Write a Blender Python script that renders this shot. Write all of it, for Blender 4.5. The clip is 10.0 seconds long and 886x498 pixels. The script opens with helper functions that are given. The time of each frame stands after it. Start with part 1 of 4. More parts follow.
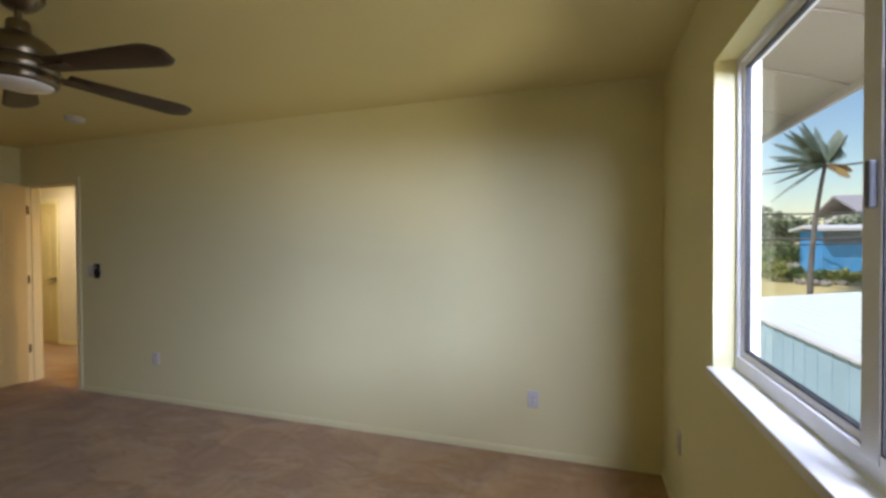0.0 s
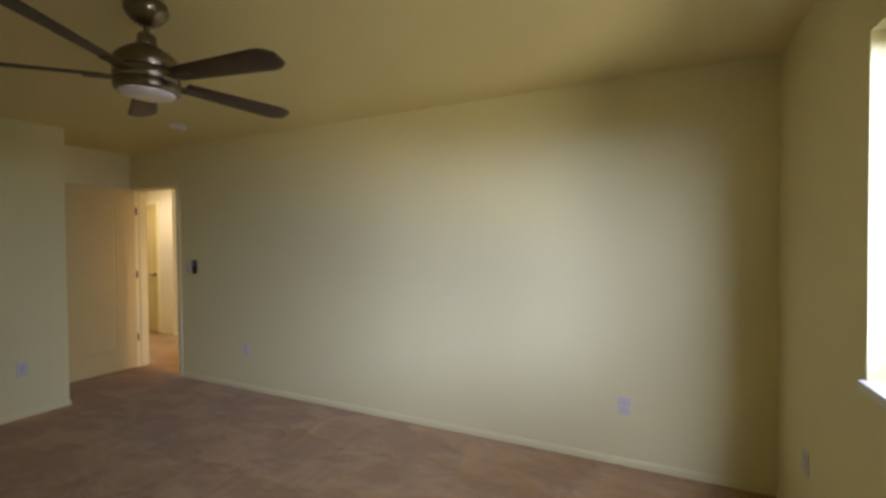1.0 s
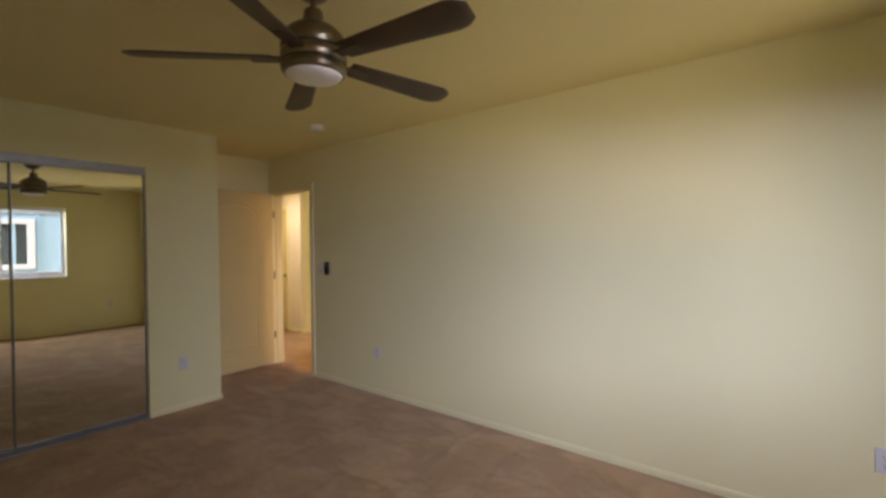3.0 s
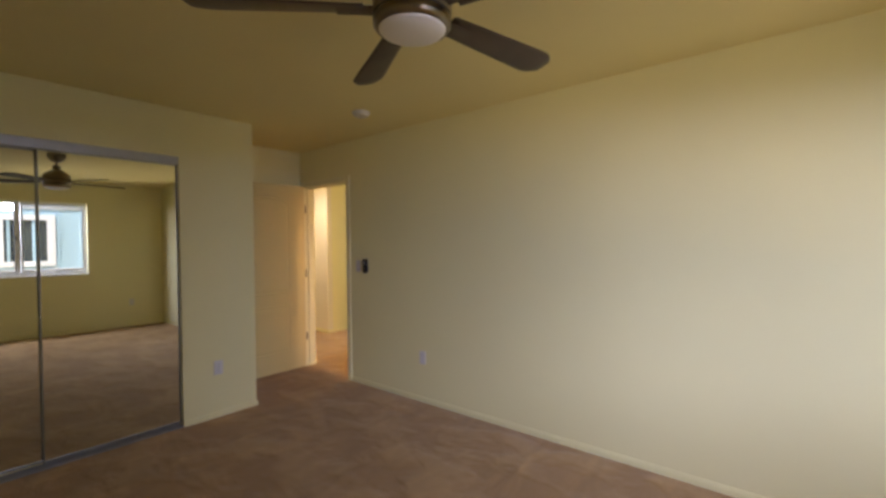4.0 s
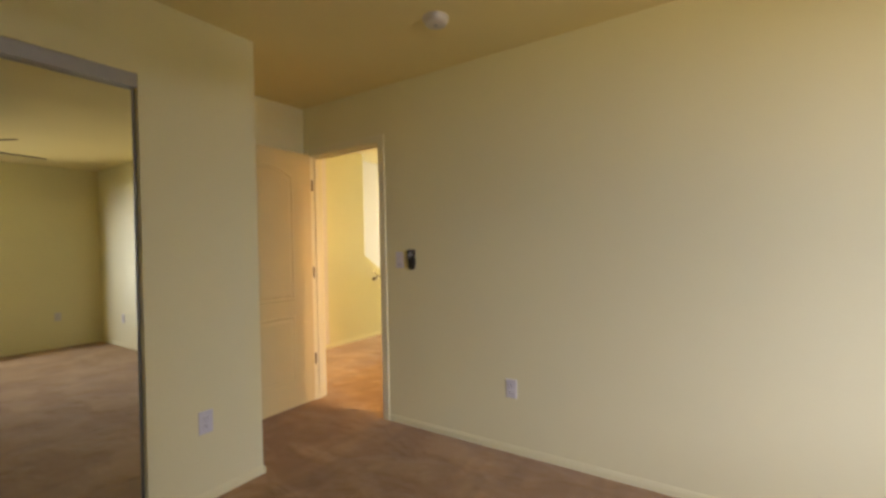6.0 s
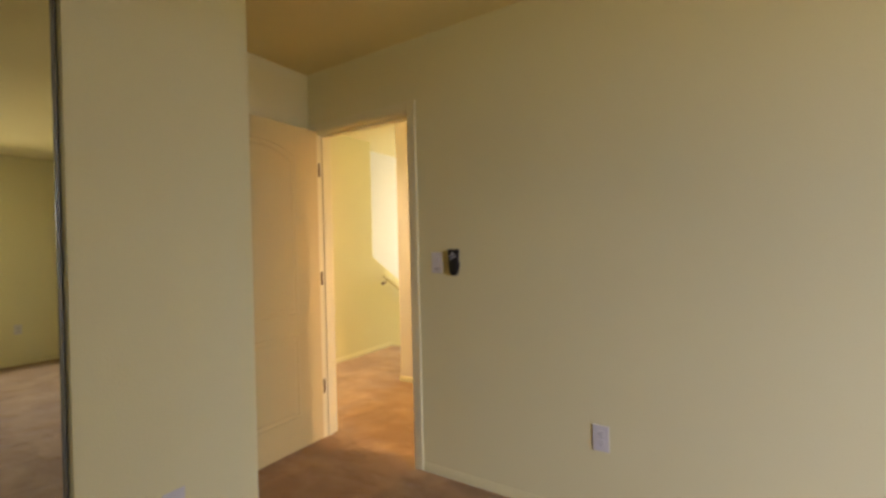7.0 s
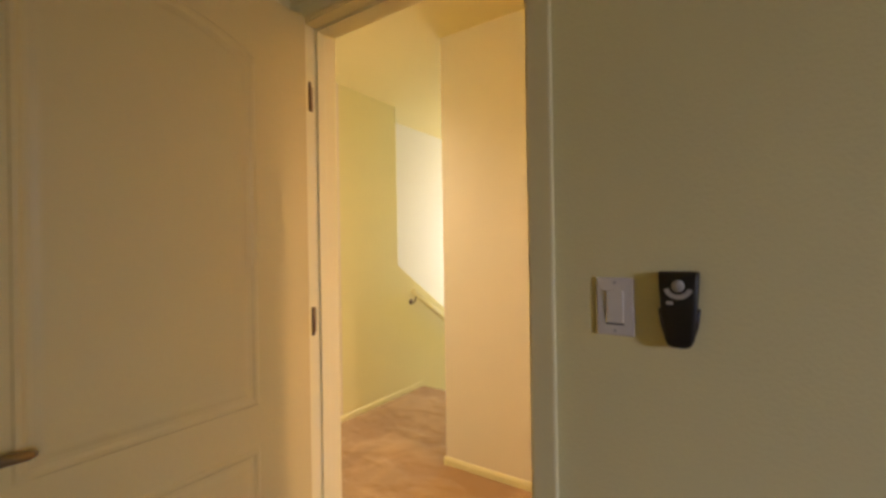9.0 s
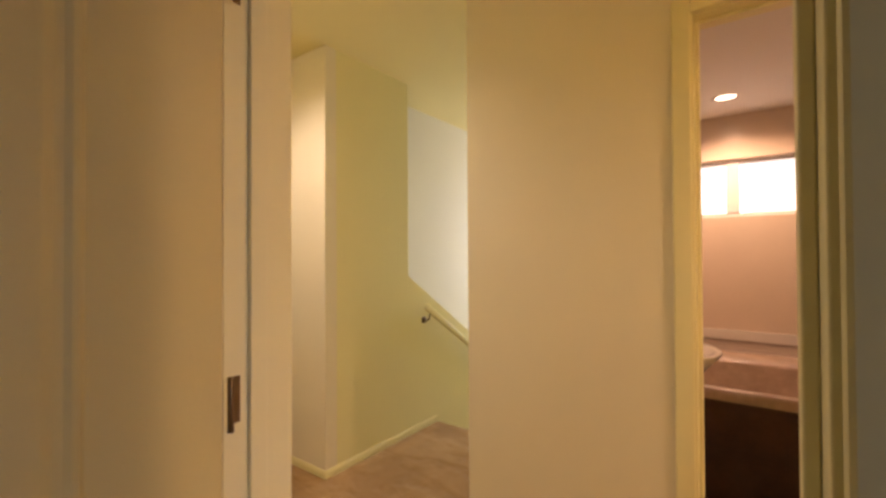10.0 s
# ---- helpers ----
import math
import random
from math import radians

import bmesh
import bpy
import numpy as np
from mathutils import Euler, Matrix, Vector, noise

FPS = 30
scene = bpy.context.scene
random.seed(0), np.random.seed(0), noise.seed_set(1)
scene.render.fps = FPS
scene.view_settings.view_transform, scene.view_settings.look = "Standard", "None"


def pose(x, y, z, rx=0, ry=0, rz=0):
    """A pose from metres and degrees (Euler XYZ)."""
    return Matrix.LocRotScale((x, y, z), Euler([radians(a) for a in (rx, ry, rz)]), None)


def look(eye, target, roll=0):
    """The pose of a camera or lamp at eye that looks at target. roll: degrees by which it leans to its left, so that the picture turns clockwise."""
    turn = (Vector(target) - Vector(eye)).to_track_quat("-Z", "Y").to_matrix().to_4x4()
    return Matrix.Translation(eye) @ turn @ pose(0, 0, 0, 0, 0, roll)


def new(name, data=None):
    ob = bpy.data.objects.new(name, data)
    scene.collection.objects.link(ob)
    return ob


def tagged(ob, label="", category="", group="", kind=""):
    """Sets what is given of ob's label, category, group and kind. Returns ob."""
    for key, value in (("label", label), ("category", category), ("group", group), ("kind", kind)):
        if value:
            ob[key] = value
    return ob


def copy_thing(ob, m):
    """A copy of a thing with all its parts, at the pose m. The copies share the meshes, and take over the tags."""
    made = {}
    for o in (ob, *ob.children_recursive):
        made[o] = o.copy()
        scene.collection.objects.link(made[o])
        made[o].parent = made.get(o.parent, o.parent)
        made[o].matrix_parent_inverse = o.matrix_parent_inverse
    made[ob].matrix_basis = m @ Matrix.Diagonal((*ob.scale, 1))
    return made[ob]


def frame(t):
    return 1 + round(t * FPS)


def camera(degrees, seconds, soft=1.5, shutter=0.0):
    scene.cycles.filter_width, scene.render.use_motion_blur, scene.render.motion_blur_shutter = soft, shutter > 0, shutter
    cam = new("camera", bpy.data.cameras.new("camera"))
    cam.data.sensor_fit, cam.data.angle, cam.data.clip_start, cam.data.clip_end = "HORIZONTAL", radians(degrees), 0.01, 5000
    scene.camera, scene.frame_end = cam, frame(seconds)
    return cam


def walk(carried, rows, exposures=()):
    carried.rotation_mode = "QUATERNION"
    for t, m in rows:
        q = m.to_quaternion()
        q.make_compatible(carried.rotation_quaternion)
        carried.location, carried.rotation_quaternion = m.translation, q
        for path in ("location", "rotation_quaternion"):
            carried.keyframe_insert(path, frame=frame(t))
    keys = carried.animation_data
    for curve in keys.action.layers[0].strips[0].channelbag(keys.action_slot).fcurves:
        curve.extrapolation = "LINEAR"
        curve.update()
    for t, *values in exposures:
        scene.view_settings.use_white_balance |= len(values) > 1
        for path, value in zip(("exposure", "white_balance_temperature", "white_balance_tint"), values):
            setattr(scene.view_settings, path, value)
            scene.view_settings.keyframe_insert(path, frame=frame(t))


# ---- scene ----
cam = camera(91.7, 10.0, soft=3.0)
PATH = [
    (0, (-0.465, -2.918, 1.439), (-1.085, -1.017, 1.409), -0.3),
    (0.5, (-0.545, -2.929, 1.439), (-1.287, -1.072, 1.406), -0.4),
    (1, (-0.647, -2.938, 1.435), (-1.511, -1.134, 1.398), -0.4),
    (1.5, (-0.78, -2.941, 1.457), (-1.805, -1.224, 1.41), -0.5),
    (2, (-0.91, -2.904, 1.431), (-2.082, -1.284, 1.399), -0.6),
    (2.5, (-1.014, -2.835, 1.421), (-2.23, -1.247, 1.399), -0.7),
    (4, (-1.65, -2.808, 1.409), (-2.915, -1.259, 1.378), -0.6),
    (4.5, (-1.953, -2.721, 1.394), (-3.232, -1.183, 1.363), -0.6),
    (5, (-2.321, -2.653, 1.35), (-3.594, -1.111, 1.328), -0.7),
    (5.5, (-2.704, -2.55, 1.292), (-3.865, -0.922, 1.268), -0.7),
    (7, (-3.731, -1.985, 1.265), (-4.807, -0.299, 1.256), -1.4),
    (7.5, (-3.998, -1.719, 1.258), (-5.079, -0.036, 1.265), -1.4),
    (8, (-4.285, -1.472, 1.253), (-5.364, 0.211, 1.255), -1.5),
    (8.5, (-4.570, -1.162, 1.270), (-5.669, 0.508, 1.280), -1.2),
    (9, (-4.835, -0.910, 1.299), (-5.961, 0.743, 1.302), -0.9),
    (9.5, (-5.059, -0.632, 1.301), (-6.216, 0.999, 1.315), -1.0),
    (10, (-5.258, -0.370, 1.322), (-6.438, 1.245, 1.347), -0.3),
]
walk(cam, [(t, look(eye, target, roll)) for t, eye, target, roll in PATH],
     exposures=[(0, -0.14, 6250, 14), (2.5, 0.1, 6550, 20), (4.5, 0.3, 6800, 21), (5.5, 0.66, 7000, 21), (7.5, 0.68, 7100, 20), (9, 0.4, 7050, 21), (10, -0.2, 6800, 24)])

# ---- world, sun and lamps ----
SUN_EL, SUN_ROT = radians(55), radians(236)
world = bpy.data.worlds.new("world")
scene.world = world
world.use_nodes = True
wn = world.node_tree.nodes
sky = wn.new("ShaderNodeTexSky")
sky.sky_type, sky.sun_disc, sky.sun_elevation, sky.sun_rotation = "NISHITA", False, SUN_EL, SUN_ROT
sky.air_density, sky.dust_density, sky.ozone_density = 1.5, 0.1, 4.0
wn["Background"].inputs["Strength"].default_value = 0.15
world.node_tree.links.new(sky.outputs["Color"], wn["Background"].inputs["Color"])


def lamp(name, kind, power, place, toward, color=(1, 1, 1), size=(0.1, 0.1), spread=180, angle=0.5):
    data = bpy.data.lights.new(name, kind)
    data.energy, data.color = power, color
    if kind == "AREA":
        data.shape, data.size, data.size_y, data.spread = "RECTANGLE", size[0], size[1], radians(spread)
    elif kind == "SUN":
        data.angle = radians(angle)
    else:
        data.shadow_soft_size = size[0]
    ob = new(name, data)
    ob.matrix_world = look(place, toward)
    return ob


sun_dir = Vector((math.sin(SUN_ROT) * math.cos(SUN_EL), math.cos(SUN_ROT) * math.cos(SUN_EL), math.sin(SUN_EL)))
lamp("sun", "SUN", 5.0, sun_dir * 30, (0, 0, 0), (1, 0.96, 0.9))
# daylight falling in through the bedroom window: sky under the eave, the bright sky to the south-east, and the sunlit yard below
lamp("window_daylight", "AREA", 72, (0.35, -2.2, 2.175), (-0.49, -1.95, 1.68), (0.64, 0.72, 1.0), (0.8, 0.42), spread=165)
lamp("sky_daylight", "AREA", 420, (3.25, -3.9, 2.45), (-0.3, -1.65, 1.3), (0.62, 0.71, 1.0), (2.5, 1.5), spread=170)
lamp("yard_daylight", "AREA", 130, (3.5, -3.75, 0.2), (-0.3, -1.65, 1.7), (1.0, 0.86, 0.60), (2.0, 0.9), spread=170)
# daylight in the stairwell's window
lamp("stair_daylight", "AREA", 36, (-6.95, 4.95, 1.5), (-7.5, 3.4, 1.0), (0.95, 0.97, 1.0), (0.95, 1.2), spread=160)
# recessed lamps: bathroom, hall (unseen), and an unseen west fill added for the hall
for name, power, x, y, z, tone in (("hall_lamp", 100, -3.75, 0.6, 2.55, (1.0, 0.70, 0.46)), ("hall_fill_west", 64, -7.3, 0.45, 2.55, (1.0, 0.84, 0.66)), ("bath_lamp", 95, -5.43, 3.35, 2.42, (1.0, 0.62, 0.38))):
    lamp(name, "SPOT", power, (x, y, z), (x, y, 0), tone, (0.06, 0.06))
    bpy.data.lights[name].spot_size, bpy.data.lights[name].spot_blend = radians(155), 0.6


# ---- materials ----
def material(name, base, rough=0.6, metal=0.0, var=0.06, scale=6.0, fine=180.0, bump=0.05, spec=0.5, tint=None, coat=0.0):
    """Base colour varied at two scales, with a fine relief."""
    m = bpy.data.materials.new(name)
    m.use_nodes = True
    nt = m.node_tree
    bs = nt.nodes["Principled BSDF"]
    bs.inputs["Roughness"].default_value, bs.inputs["Metallic"].default_value = rough, metal
    bs.inputs["Specular IOR Level"].default_value = spec
    bs.inputs["Coat Weight"].default_value = coat
    tc = nt.nodes.new("ShaderNodeTexCoord")
    n1, n2 = nt.nodes.new("ShaderNodeTexNoise"), nt.nodes.new("ShaderNodeTexNoise")
    n1.inputs["Scale"].default_value, n1.inputs["Detail"].default_value = scale, 5
    n2.inputs["Scale"].default_value, n2.inputs["Detail"].default_value = fine, 3
    for n in (n1, n2):
        nt.links.new(tc.outputs["Object"], n.inputs["Vector"])
    mix = nt.nodes.new("ShaderNodeMixRGB")
    dark = tint or tuple(c * (1 - 2.2 * var) for c in base)
    mix.inputs["Color1"].default_value, mix.inputs["Color2"].default_value = (*dark, 1), (*[min(1, c * (1 + var)) for c in base], 1)
    add = nt.nodes.new("ShaderNodeMath")
    add.operation = "MULTIPLY_ADD"
    add.inputs[1].default_value = 0.3
    nt.links.new(n2.outputs["Fac"], add.inputs[0])
    nt.links.new(n1.outputs["Fac"], add.inputs[2])
    ramp = nt.nodes.new("ShaderNodeMapRange")
    ramp.inputs["From Min"].default_value, ramp.inputs["From Max"].default_value = 0.4, 0.9
    nt.links.new(add.outputs[0], ramp.inputs["Value"])
    nt.links.new(ramp.outputs[0], mix.inputs["Fac"])
    nt.links.new(mix.outputs[0], bs.inputs["Base Color"])
    if bump:
        b = nt.nodes.new("ShaderNodeBump")
        b.inputs["Strength"].default_value, b.inputs["Distance"].default_value = bump, 0.01
        nt.links.new(n2.outputs["Fac"], b.inputs["Height"])
        nt.links.new(b.outputs[0], bs.inputs["Normal"])
    return m


def carpet_material():
    """Cut pile: flecked yarn, brushed streaks and soft patches of trodden pile."""
    m = bpy.data.materials.new("carpet")
    m.use_nodes = True
    nt = m.node_tree
    bs = nt.nodes["Principled BSDF"]
    bs.inputs["Roughness"].default_value, bs.inputs["Specular IOR Level"].default_value = 0.95, 0.1
    bs.inputs["Sheen Weight"].default_value, bs.inputs["Sheen Roughness"].default_value = 0.25, 0.5
    tc = nt.nodes.new("ShaderNodeTexCoord")

    def noise_tex(scale, detail, stretch=(1, 1, 1), turn=0.0, distort=0.0):
        mp = nt.nodes.new("ShaderNodeMapping")
        mp.inputs["Scale"].default_value, mp.inputs["Rotation"].default_value = stretch, (0, 0, radians(turn))
        n = nt.nodes.new("ShaderNodeTexNoise")
        n.inputs["Scale"].default_value, n.inputs["Detail"].default_value, n.inputs["Distortion"].default_value = scale, detail, distort
        nt.links.new(tc.outputs["Object"], mp.inputs["Vector"])
        nt.links.new(mp.outputs[0], n.inputs["Vector"])
        return n.outputs["Fac"]

    def ranged(fac, lo, hi):
        r = nt.nodes.new("ShaderNodeMapRange")
        r.inputs["From Min"].default_value, r.inputs["From Max"].default_value = lo, hi
        nt.links.new(fac, r.inputs["Value"])
        return r.outputs[0]

    def mixed(fac, a, b):
        mx = nt.nodes.new("ShaderNodeMixRGB")
        nt.links.new(fac, mx.inputs["Fac"])
        for sock, v in (("Color1", a), ("Color2", b)):
            if isinstance(v, tuple):
                mx.inputs[sock].default_value = (*v, 1)
            else:
                nt.links.new(v, mx.inputs[sock])
        return mx

    patches = ranged(noise_tex(2.3, 4, (1, 1.5, 1), 30, 0.3), 0.42, 0.60)
    streaks = ranged(noise_tex(1.7, 3, (2.6, 1.0, 1), -24, 0.9), 0.40, 0.62)
    yarn = noise_tex(260, 2)
    strokes = ranged(noise_tex(1.0, 3, (6.5, 2.0, 1), -5, 1.3), 0.38, 0.64)
    base = mixed(patches, (0.455, 0.268, 0.108), (0.555, 0.350, 0.152))
    swept = mixed(strokes, (0.76, 0.75, 0.74), (1.0, 1.0, 1.0))
    lit = mixed(streaks, (0.86, 0.85, 0.84), swept.outputs[0])
    mul = nt.nodes.new("ShaderNodeMixRGB")
    mul.blend_type, mul.inputs["Fac"].default_value = "MULTIPLY", 1.0
    nt.links.new(base.outputs[0], mul.inputs["Color1"])
    nt.links.new(lit.outputs[0], mul.inputs["Color2"])
    fleck = mixed(ranged(yarn, 0.3, 0.7), (0.72, 0.72, 0.72), (1.0, 1.0, 1.0))
    mul2 = nt.nodes.new("ShaderNodeMixRGB")
    mul2.blend_type, mul2.inputs["Fac"].default_value = "MULTIPLY", 1.0
    nt.links.new(mul.outputs[0], mul2.inputs["Color1"])
    nt.links.new(fleck.outputs[0], mul2.inputs["Color2"])
    nt.links.new(mul2.outputs[0], bs.inputs["Base Color"])
    b1, b2 = nt.nodes.new("ShaderNodeBump"), nt.nodes.new("ShaderNodeBump")
    b1.inputs["Strength"].default_value, b1.inputs["Distance"].default_value = 0.6, 0.006
    b2.inputs["Strength"].default_value, b2.inputs["Distance"].default_value = 0.5, 0.03
    nt.links.new(yarn, b1.inputs["Height"])
    nt.links.new(patches, b2.inputs["Height"])
    nt.links.new(b2.outputs[0], b1.inputs["Normal"])
    nt.links.new(b1.outputs[0], bs.inputs["Normal"])
    return m


def glass_material(name, color=(1, 1, 1)):
    m = bpy.data.materials.new(name)
    m.use_nodes = True
    nt = m.node_tree
    out = nt.nodes["Material Output"]
    nt.nodes.remove(nt.nodes["Principled BSDF"])
    clear, gloss, mx = nt.nodes.new("ShaderNodeBsdfTransparent"), nt.nodes.new("ShaderNodeBsdfGlossy"), nt.nodes.new("ShaderNodeMixShader")
    clear.inputs["Color"].default_value = (*color, 1)
    gloss.inputs["Roughness"].default_value = 0.01
    mx.inputs["Fac"].default_value = 0.05
    nt.links.new(clear.outputs[0], mx.inputs[1])
    nt.links.new(gloss.outputs[0], mx.inputs[2])
    nt.links.new(mx.outputs[0], out.inputs["Surface"])
    return m


def glow_material(name, color, strength):
    m = bpy.data.materials.new(name)
    m.use_nodes = True
    bs = m.node_tree.nodes["Principled BSDF"]
    bs.inputs["Base Color"].default_value = (*color, 1)
    bs.inputs["Emission Color"].default_value, bs.inputs["Emission Strength"].default_value = (*color, 1), strength
    return m


WALL = material("cream_wall_paint", (0.82, 0.765, 0.45), 0.75, var=0.012, scale=1.3, fine=130, bump=0.10, spec=0.25)
HALLWALL = material("off_white_hall_paint", (0.82, 0.755, 0.61), 0.75, var=0.012, scale=1.3, fine=130, bump=0.10, spec=0.25)
WHITEWALL = material("white_wall_paint", (0.80, 0.79, 0.74), 0.75, var=0.012, scale=1.3, fine=130, bump=0.10, spec=0.25)
CEIL = material("cream_ceiling_paint", (0.80, 0.71, 0.385), 0.85, var=0.015, scale=1.2, fine=90, bump=0.18, spec=0.2)
TRIM = material("cream_trim_paint", (0.82, 0.765, 0.475), 0.5, var=0.012, scale=3, fine=60, bump=0.03)
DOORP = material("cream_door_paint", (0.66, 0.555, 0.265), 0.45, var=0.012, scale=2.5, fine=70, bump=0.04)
SILL = material("white_sill_paint", (0.82, 0.81, 0.76), 0.35, var=0.02, scale=5, fine=60, bump=0.02)
VINYL = material("white_vinyl", (0.80, 0.80, 0.80), 0.4, var=0.02, scale=8, fine=80, bump=0.02)
PLASTIC = material("white_plastic", (0.70, 0.68, 0.67), 0.35, var=0.01, scale=20, fine=90, bump=0.0)
SLOT = material("dark_slot", (0.03, 0.03, 0.03), 0.6, var=0.05, bump=0.0)
GASKET = material("black_gasket", (0.02, 0.02, 0.022), 0.6, var=0.1, bump=0.0)
BLACKP = material("black_plastic", (0.006, 0.006, 0.007), 0.4, var=0.1, scale=40, fine=300, bump=0.03)
SLOTGREY = material("mid_grey_plastic", (0.09, 0.09, 0.095), 0.55, var=0.05, scale=40, bump=0.0)
GREYP = material("grey_plastic", (0.42, 0.43, 0.46), 0.4, var=0.05, scale=40, bump=0.0)
NICKEL = material("brushed_nickel", (0.27, 0.23, 0.18), 0.28, 1.0, var=0.08, scale=10, fine=220, bump=0.03)
DARKNICKEL = material("dark_nickel", (0.30, 0.25, 0.20), 0.35, 1.0, var=0.08, scale=12, fine=220, bump=0.03)
BRONZE = material("dark_hinge_metal", (0.20, 0.14, 0.085), 0.4, 0.9, var=0.1, scale=30, bump=0.02)
BLADE = material("dark_wood_blade", (0.075, 0.050, 0.034), 0.45, var=0.18, scale=9, fine=120, bump=0.04)
OPAL = material("opal_glass", (0.86, 0.85, 0.88), 0.3, var=0.01, bump=0.0)
TRACK = material("satin_aluminium", (0.40, 0.41, 0.42), 0.42, 0.7, var=0.05, scale=12, fine=260, bump=0.03)
EDGE = material("grey_frame_edge", (0.26, 0.27, 0.24), 0.38, 0.8, var=0.1, bump=0.0)
CARPET = carpet_material()
GLASS = glass_material("clear_glass", (0.97, 0.985, 0.98))
MIRROR = bpy.data.materials.new("mirror")
MIRROR.use_nodes = True
_mb = MIRROR.node_tree.nodes["Principled BSDF"]
_mb.inputs["Base Color"].default_value, _mb.inputs["Metallic"].default_value, _mb.inputs["Roughness"].default_value = (0.84, 0.87, 0.82, 1), 1.0, 0.0
PORCELAIN = material("white_porcelain", (0.78, 0.76, 0.72), 0.12, var=0.01, scale=5, bump=0.0)
TUBSTONE = material("brown_cultured_marble", (0.46, 0.34, 0.26), 0.12, var=0.15, scale=6, fine=40, bump=0.0)
SURROUND = material("bath_wall_paint", (0.70, 0.60, 0.49), 0.18, var=0.02, scale=3, fine=40, bump=0.03)
DARKWOOD = material("dark_stained_wood", (0.055, 0.022, 0.012), 0.4, var=0.25, scale=7, fine=90, bump=0.04)
FROST = glow_material("daylit_frosted_glass", (0.92, 0.96, 0.98), 1.15)
CANGLOW = glow_material("lamp_glow", (1.0, 0.80, 0.55), 6.0)
BATHTILE = material("bath_floor_vinyl", (0.45, 0.40, 0.34), 0.4, var=0.08, scale=5, bump=0.02)
# outdoors
SIDING = material("pale_blue_siding", (0.41, 0.57, 0.67), 0.7, var=0.05, scale=2, fine=60, bump=0.06)
WHITEEXT = material("white_exterior_paint", (0.74, 0.70, 0.69), 0.6, var=0.03, scale=3, fine=50, bump=0.04)
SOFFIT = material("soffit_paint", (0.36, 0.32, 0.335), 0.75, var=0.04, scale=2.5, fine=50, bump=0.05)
SHINGLE = material("pale_shingle", (0.76, 0.78, 0.72), 0.85, var=0.08, scale=5, fine=90, bump=0.2)
DARKROOF = material("blue_grey_roofing", (0.16, 0.20, 0.27), 0.8, var=0.1, scale=4, fine=90, bump=0.2)
BLUEHOUSE = material("bright_blue_house_paint", (0.085, 0.36, 0.72), 0.7, var=0.08, scale=1.5, fine=30, bump=0.04)
GROUND = material("dry_grass_ground", (0.56, 0.42, 0.18), 0.95, var=0.2, scale=0.35, fine=12, bump=0.3, tint=(0.27, 0.25, 0.10))
LEAF = material("leaf_green", (0.13, 0.20, 0.055), 0.7, var=0.3, scale=1.5, fine=30, bump=0.0)
LEAF2 = material("leaf_yellow_green", (0.30, 0.31, 0.06), 0.7, var=0.3, scale=1.5, fine=30, bump=0.0)
LEAF3 = material("leaf_grey_green", (0.24, 0.28, 0.16), 0.75, var=0.3, scale=0.6, fine=20, bump=0.0)
PALMLEAF = material("palm_frond", (0.13, 0.16, 0.10), 0.55, var=0.25, scale=2, fine=30, bump=0.0)
DRYLEAF = material("dry_frond", (0.42, 0.26, 0.09), 0.8, var=0.2, scale=2, fine=30, bump=0.0)
BARK = material("palm_bark", (0.17, 0.14, 0.12), 0.9, var=0.25, scale=3, fine=40, bump=0.3)
WIRE = material("wire", (0.05, 0.05, 0.055), 0.6, var=0.05, bump=0.0)
ROCKM = material("garden_rock", (0.28, 0.24, 0.20), 0.9, var=0.2, scale=3, fine=40, bump=0.3)
DARKGLASS = material("dark_window_glass", (0.035, 0.045, 0.055), 0.08, var=0.2, scale=2, bump=0.0)


# ---- building helpers ----
def link(name, bm, mat, parent=None, label="", smooth=False):
    me = bpy.data.meshes.new(name)
    bm.normal_update()
    bm.to_mesh(me)
    bm.free()
    if smooth:
        for p in me.polygons:
            p.use_smooth = True
    for m in (mat if isinstance(mat, (list, tuple)) else [mat]):
        me.materials.append(m)
    ob = new(name, me)
    if parent is not None:
        ob.parent = parent
    if label:
        ob["label"] = label
    return ob


def part(name, bm, mat, parent, label="", smooth=False):
    return link(name, bm, mat, parent, label, smooth)


def thing(name, place, label, category, group="", turn=0.0):
    ob = new(name)
    ob.empty_display_size = 0.1
    ob.matrix_world = pose(*place, 0, 0, turn)
    return tagged(ob, label, category, group)


def add_box(bm, lo, hi, bevel=0.0, segs=2):
    got = bmesh.ops.create_cube(bm, size=1.0)
    vs = got["verts"]
    c = [(a + b) / 2 for a, b in zip(lo, hi)]
    s = [abs(b - a) for a, b in zip(lo, hi)]
    for v in vs:
        v.co = Vector((v.co.x * s[0] + c[0], v.co.y * s[1] + c[1], v.co.z * s[2] + c[2]))
    if bevel:
        es = list({e for v in vs for e in v.link_edges})
        bmesh.ops.bevel(bm, geom=es, offset=min(bevel, 0.45 * min(s)), segments=segs, profile=0.5, affect="EDGES")
    return bm


def box(lo, hi, bevel=0.0, segs=2):
    return add_box(bmesh.new(), lo, hi, bevel, segs)


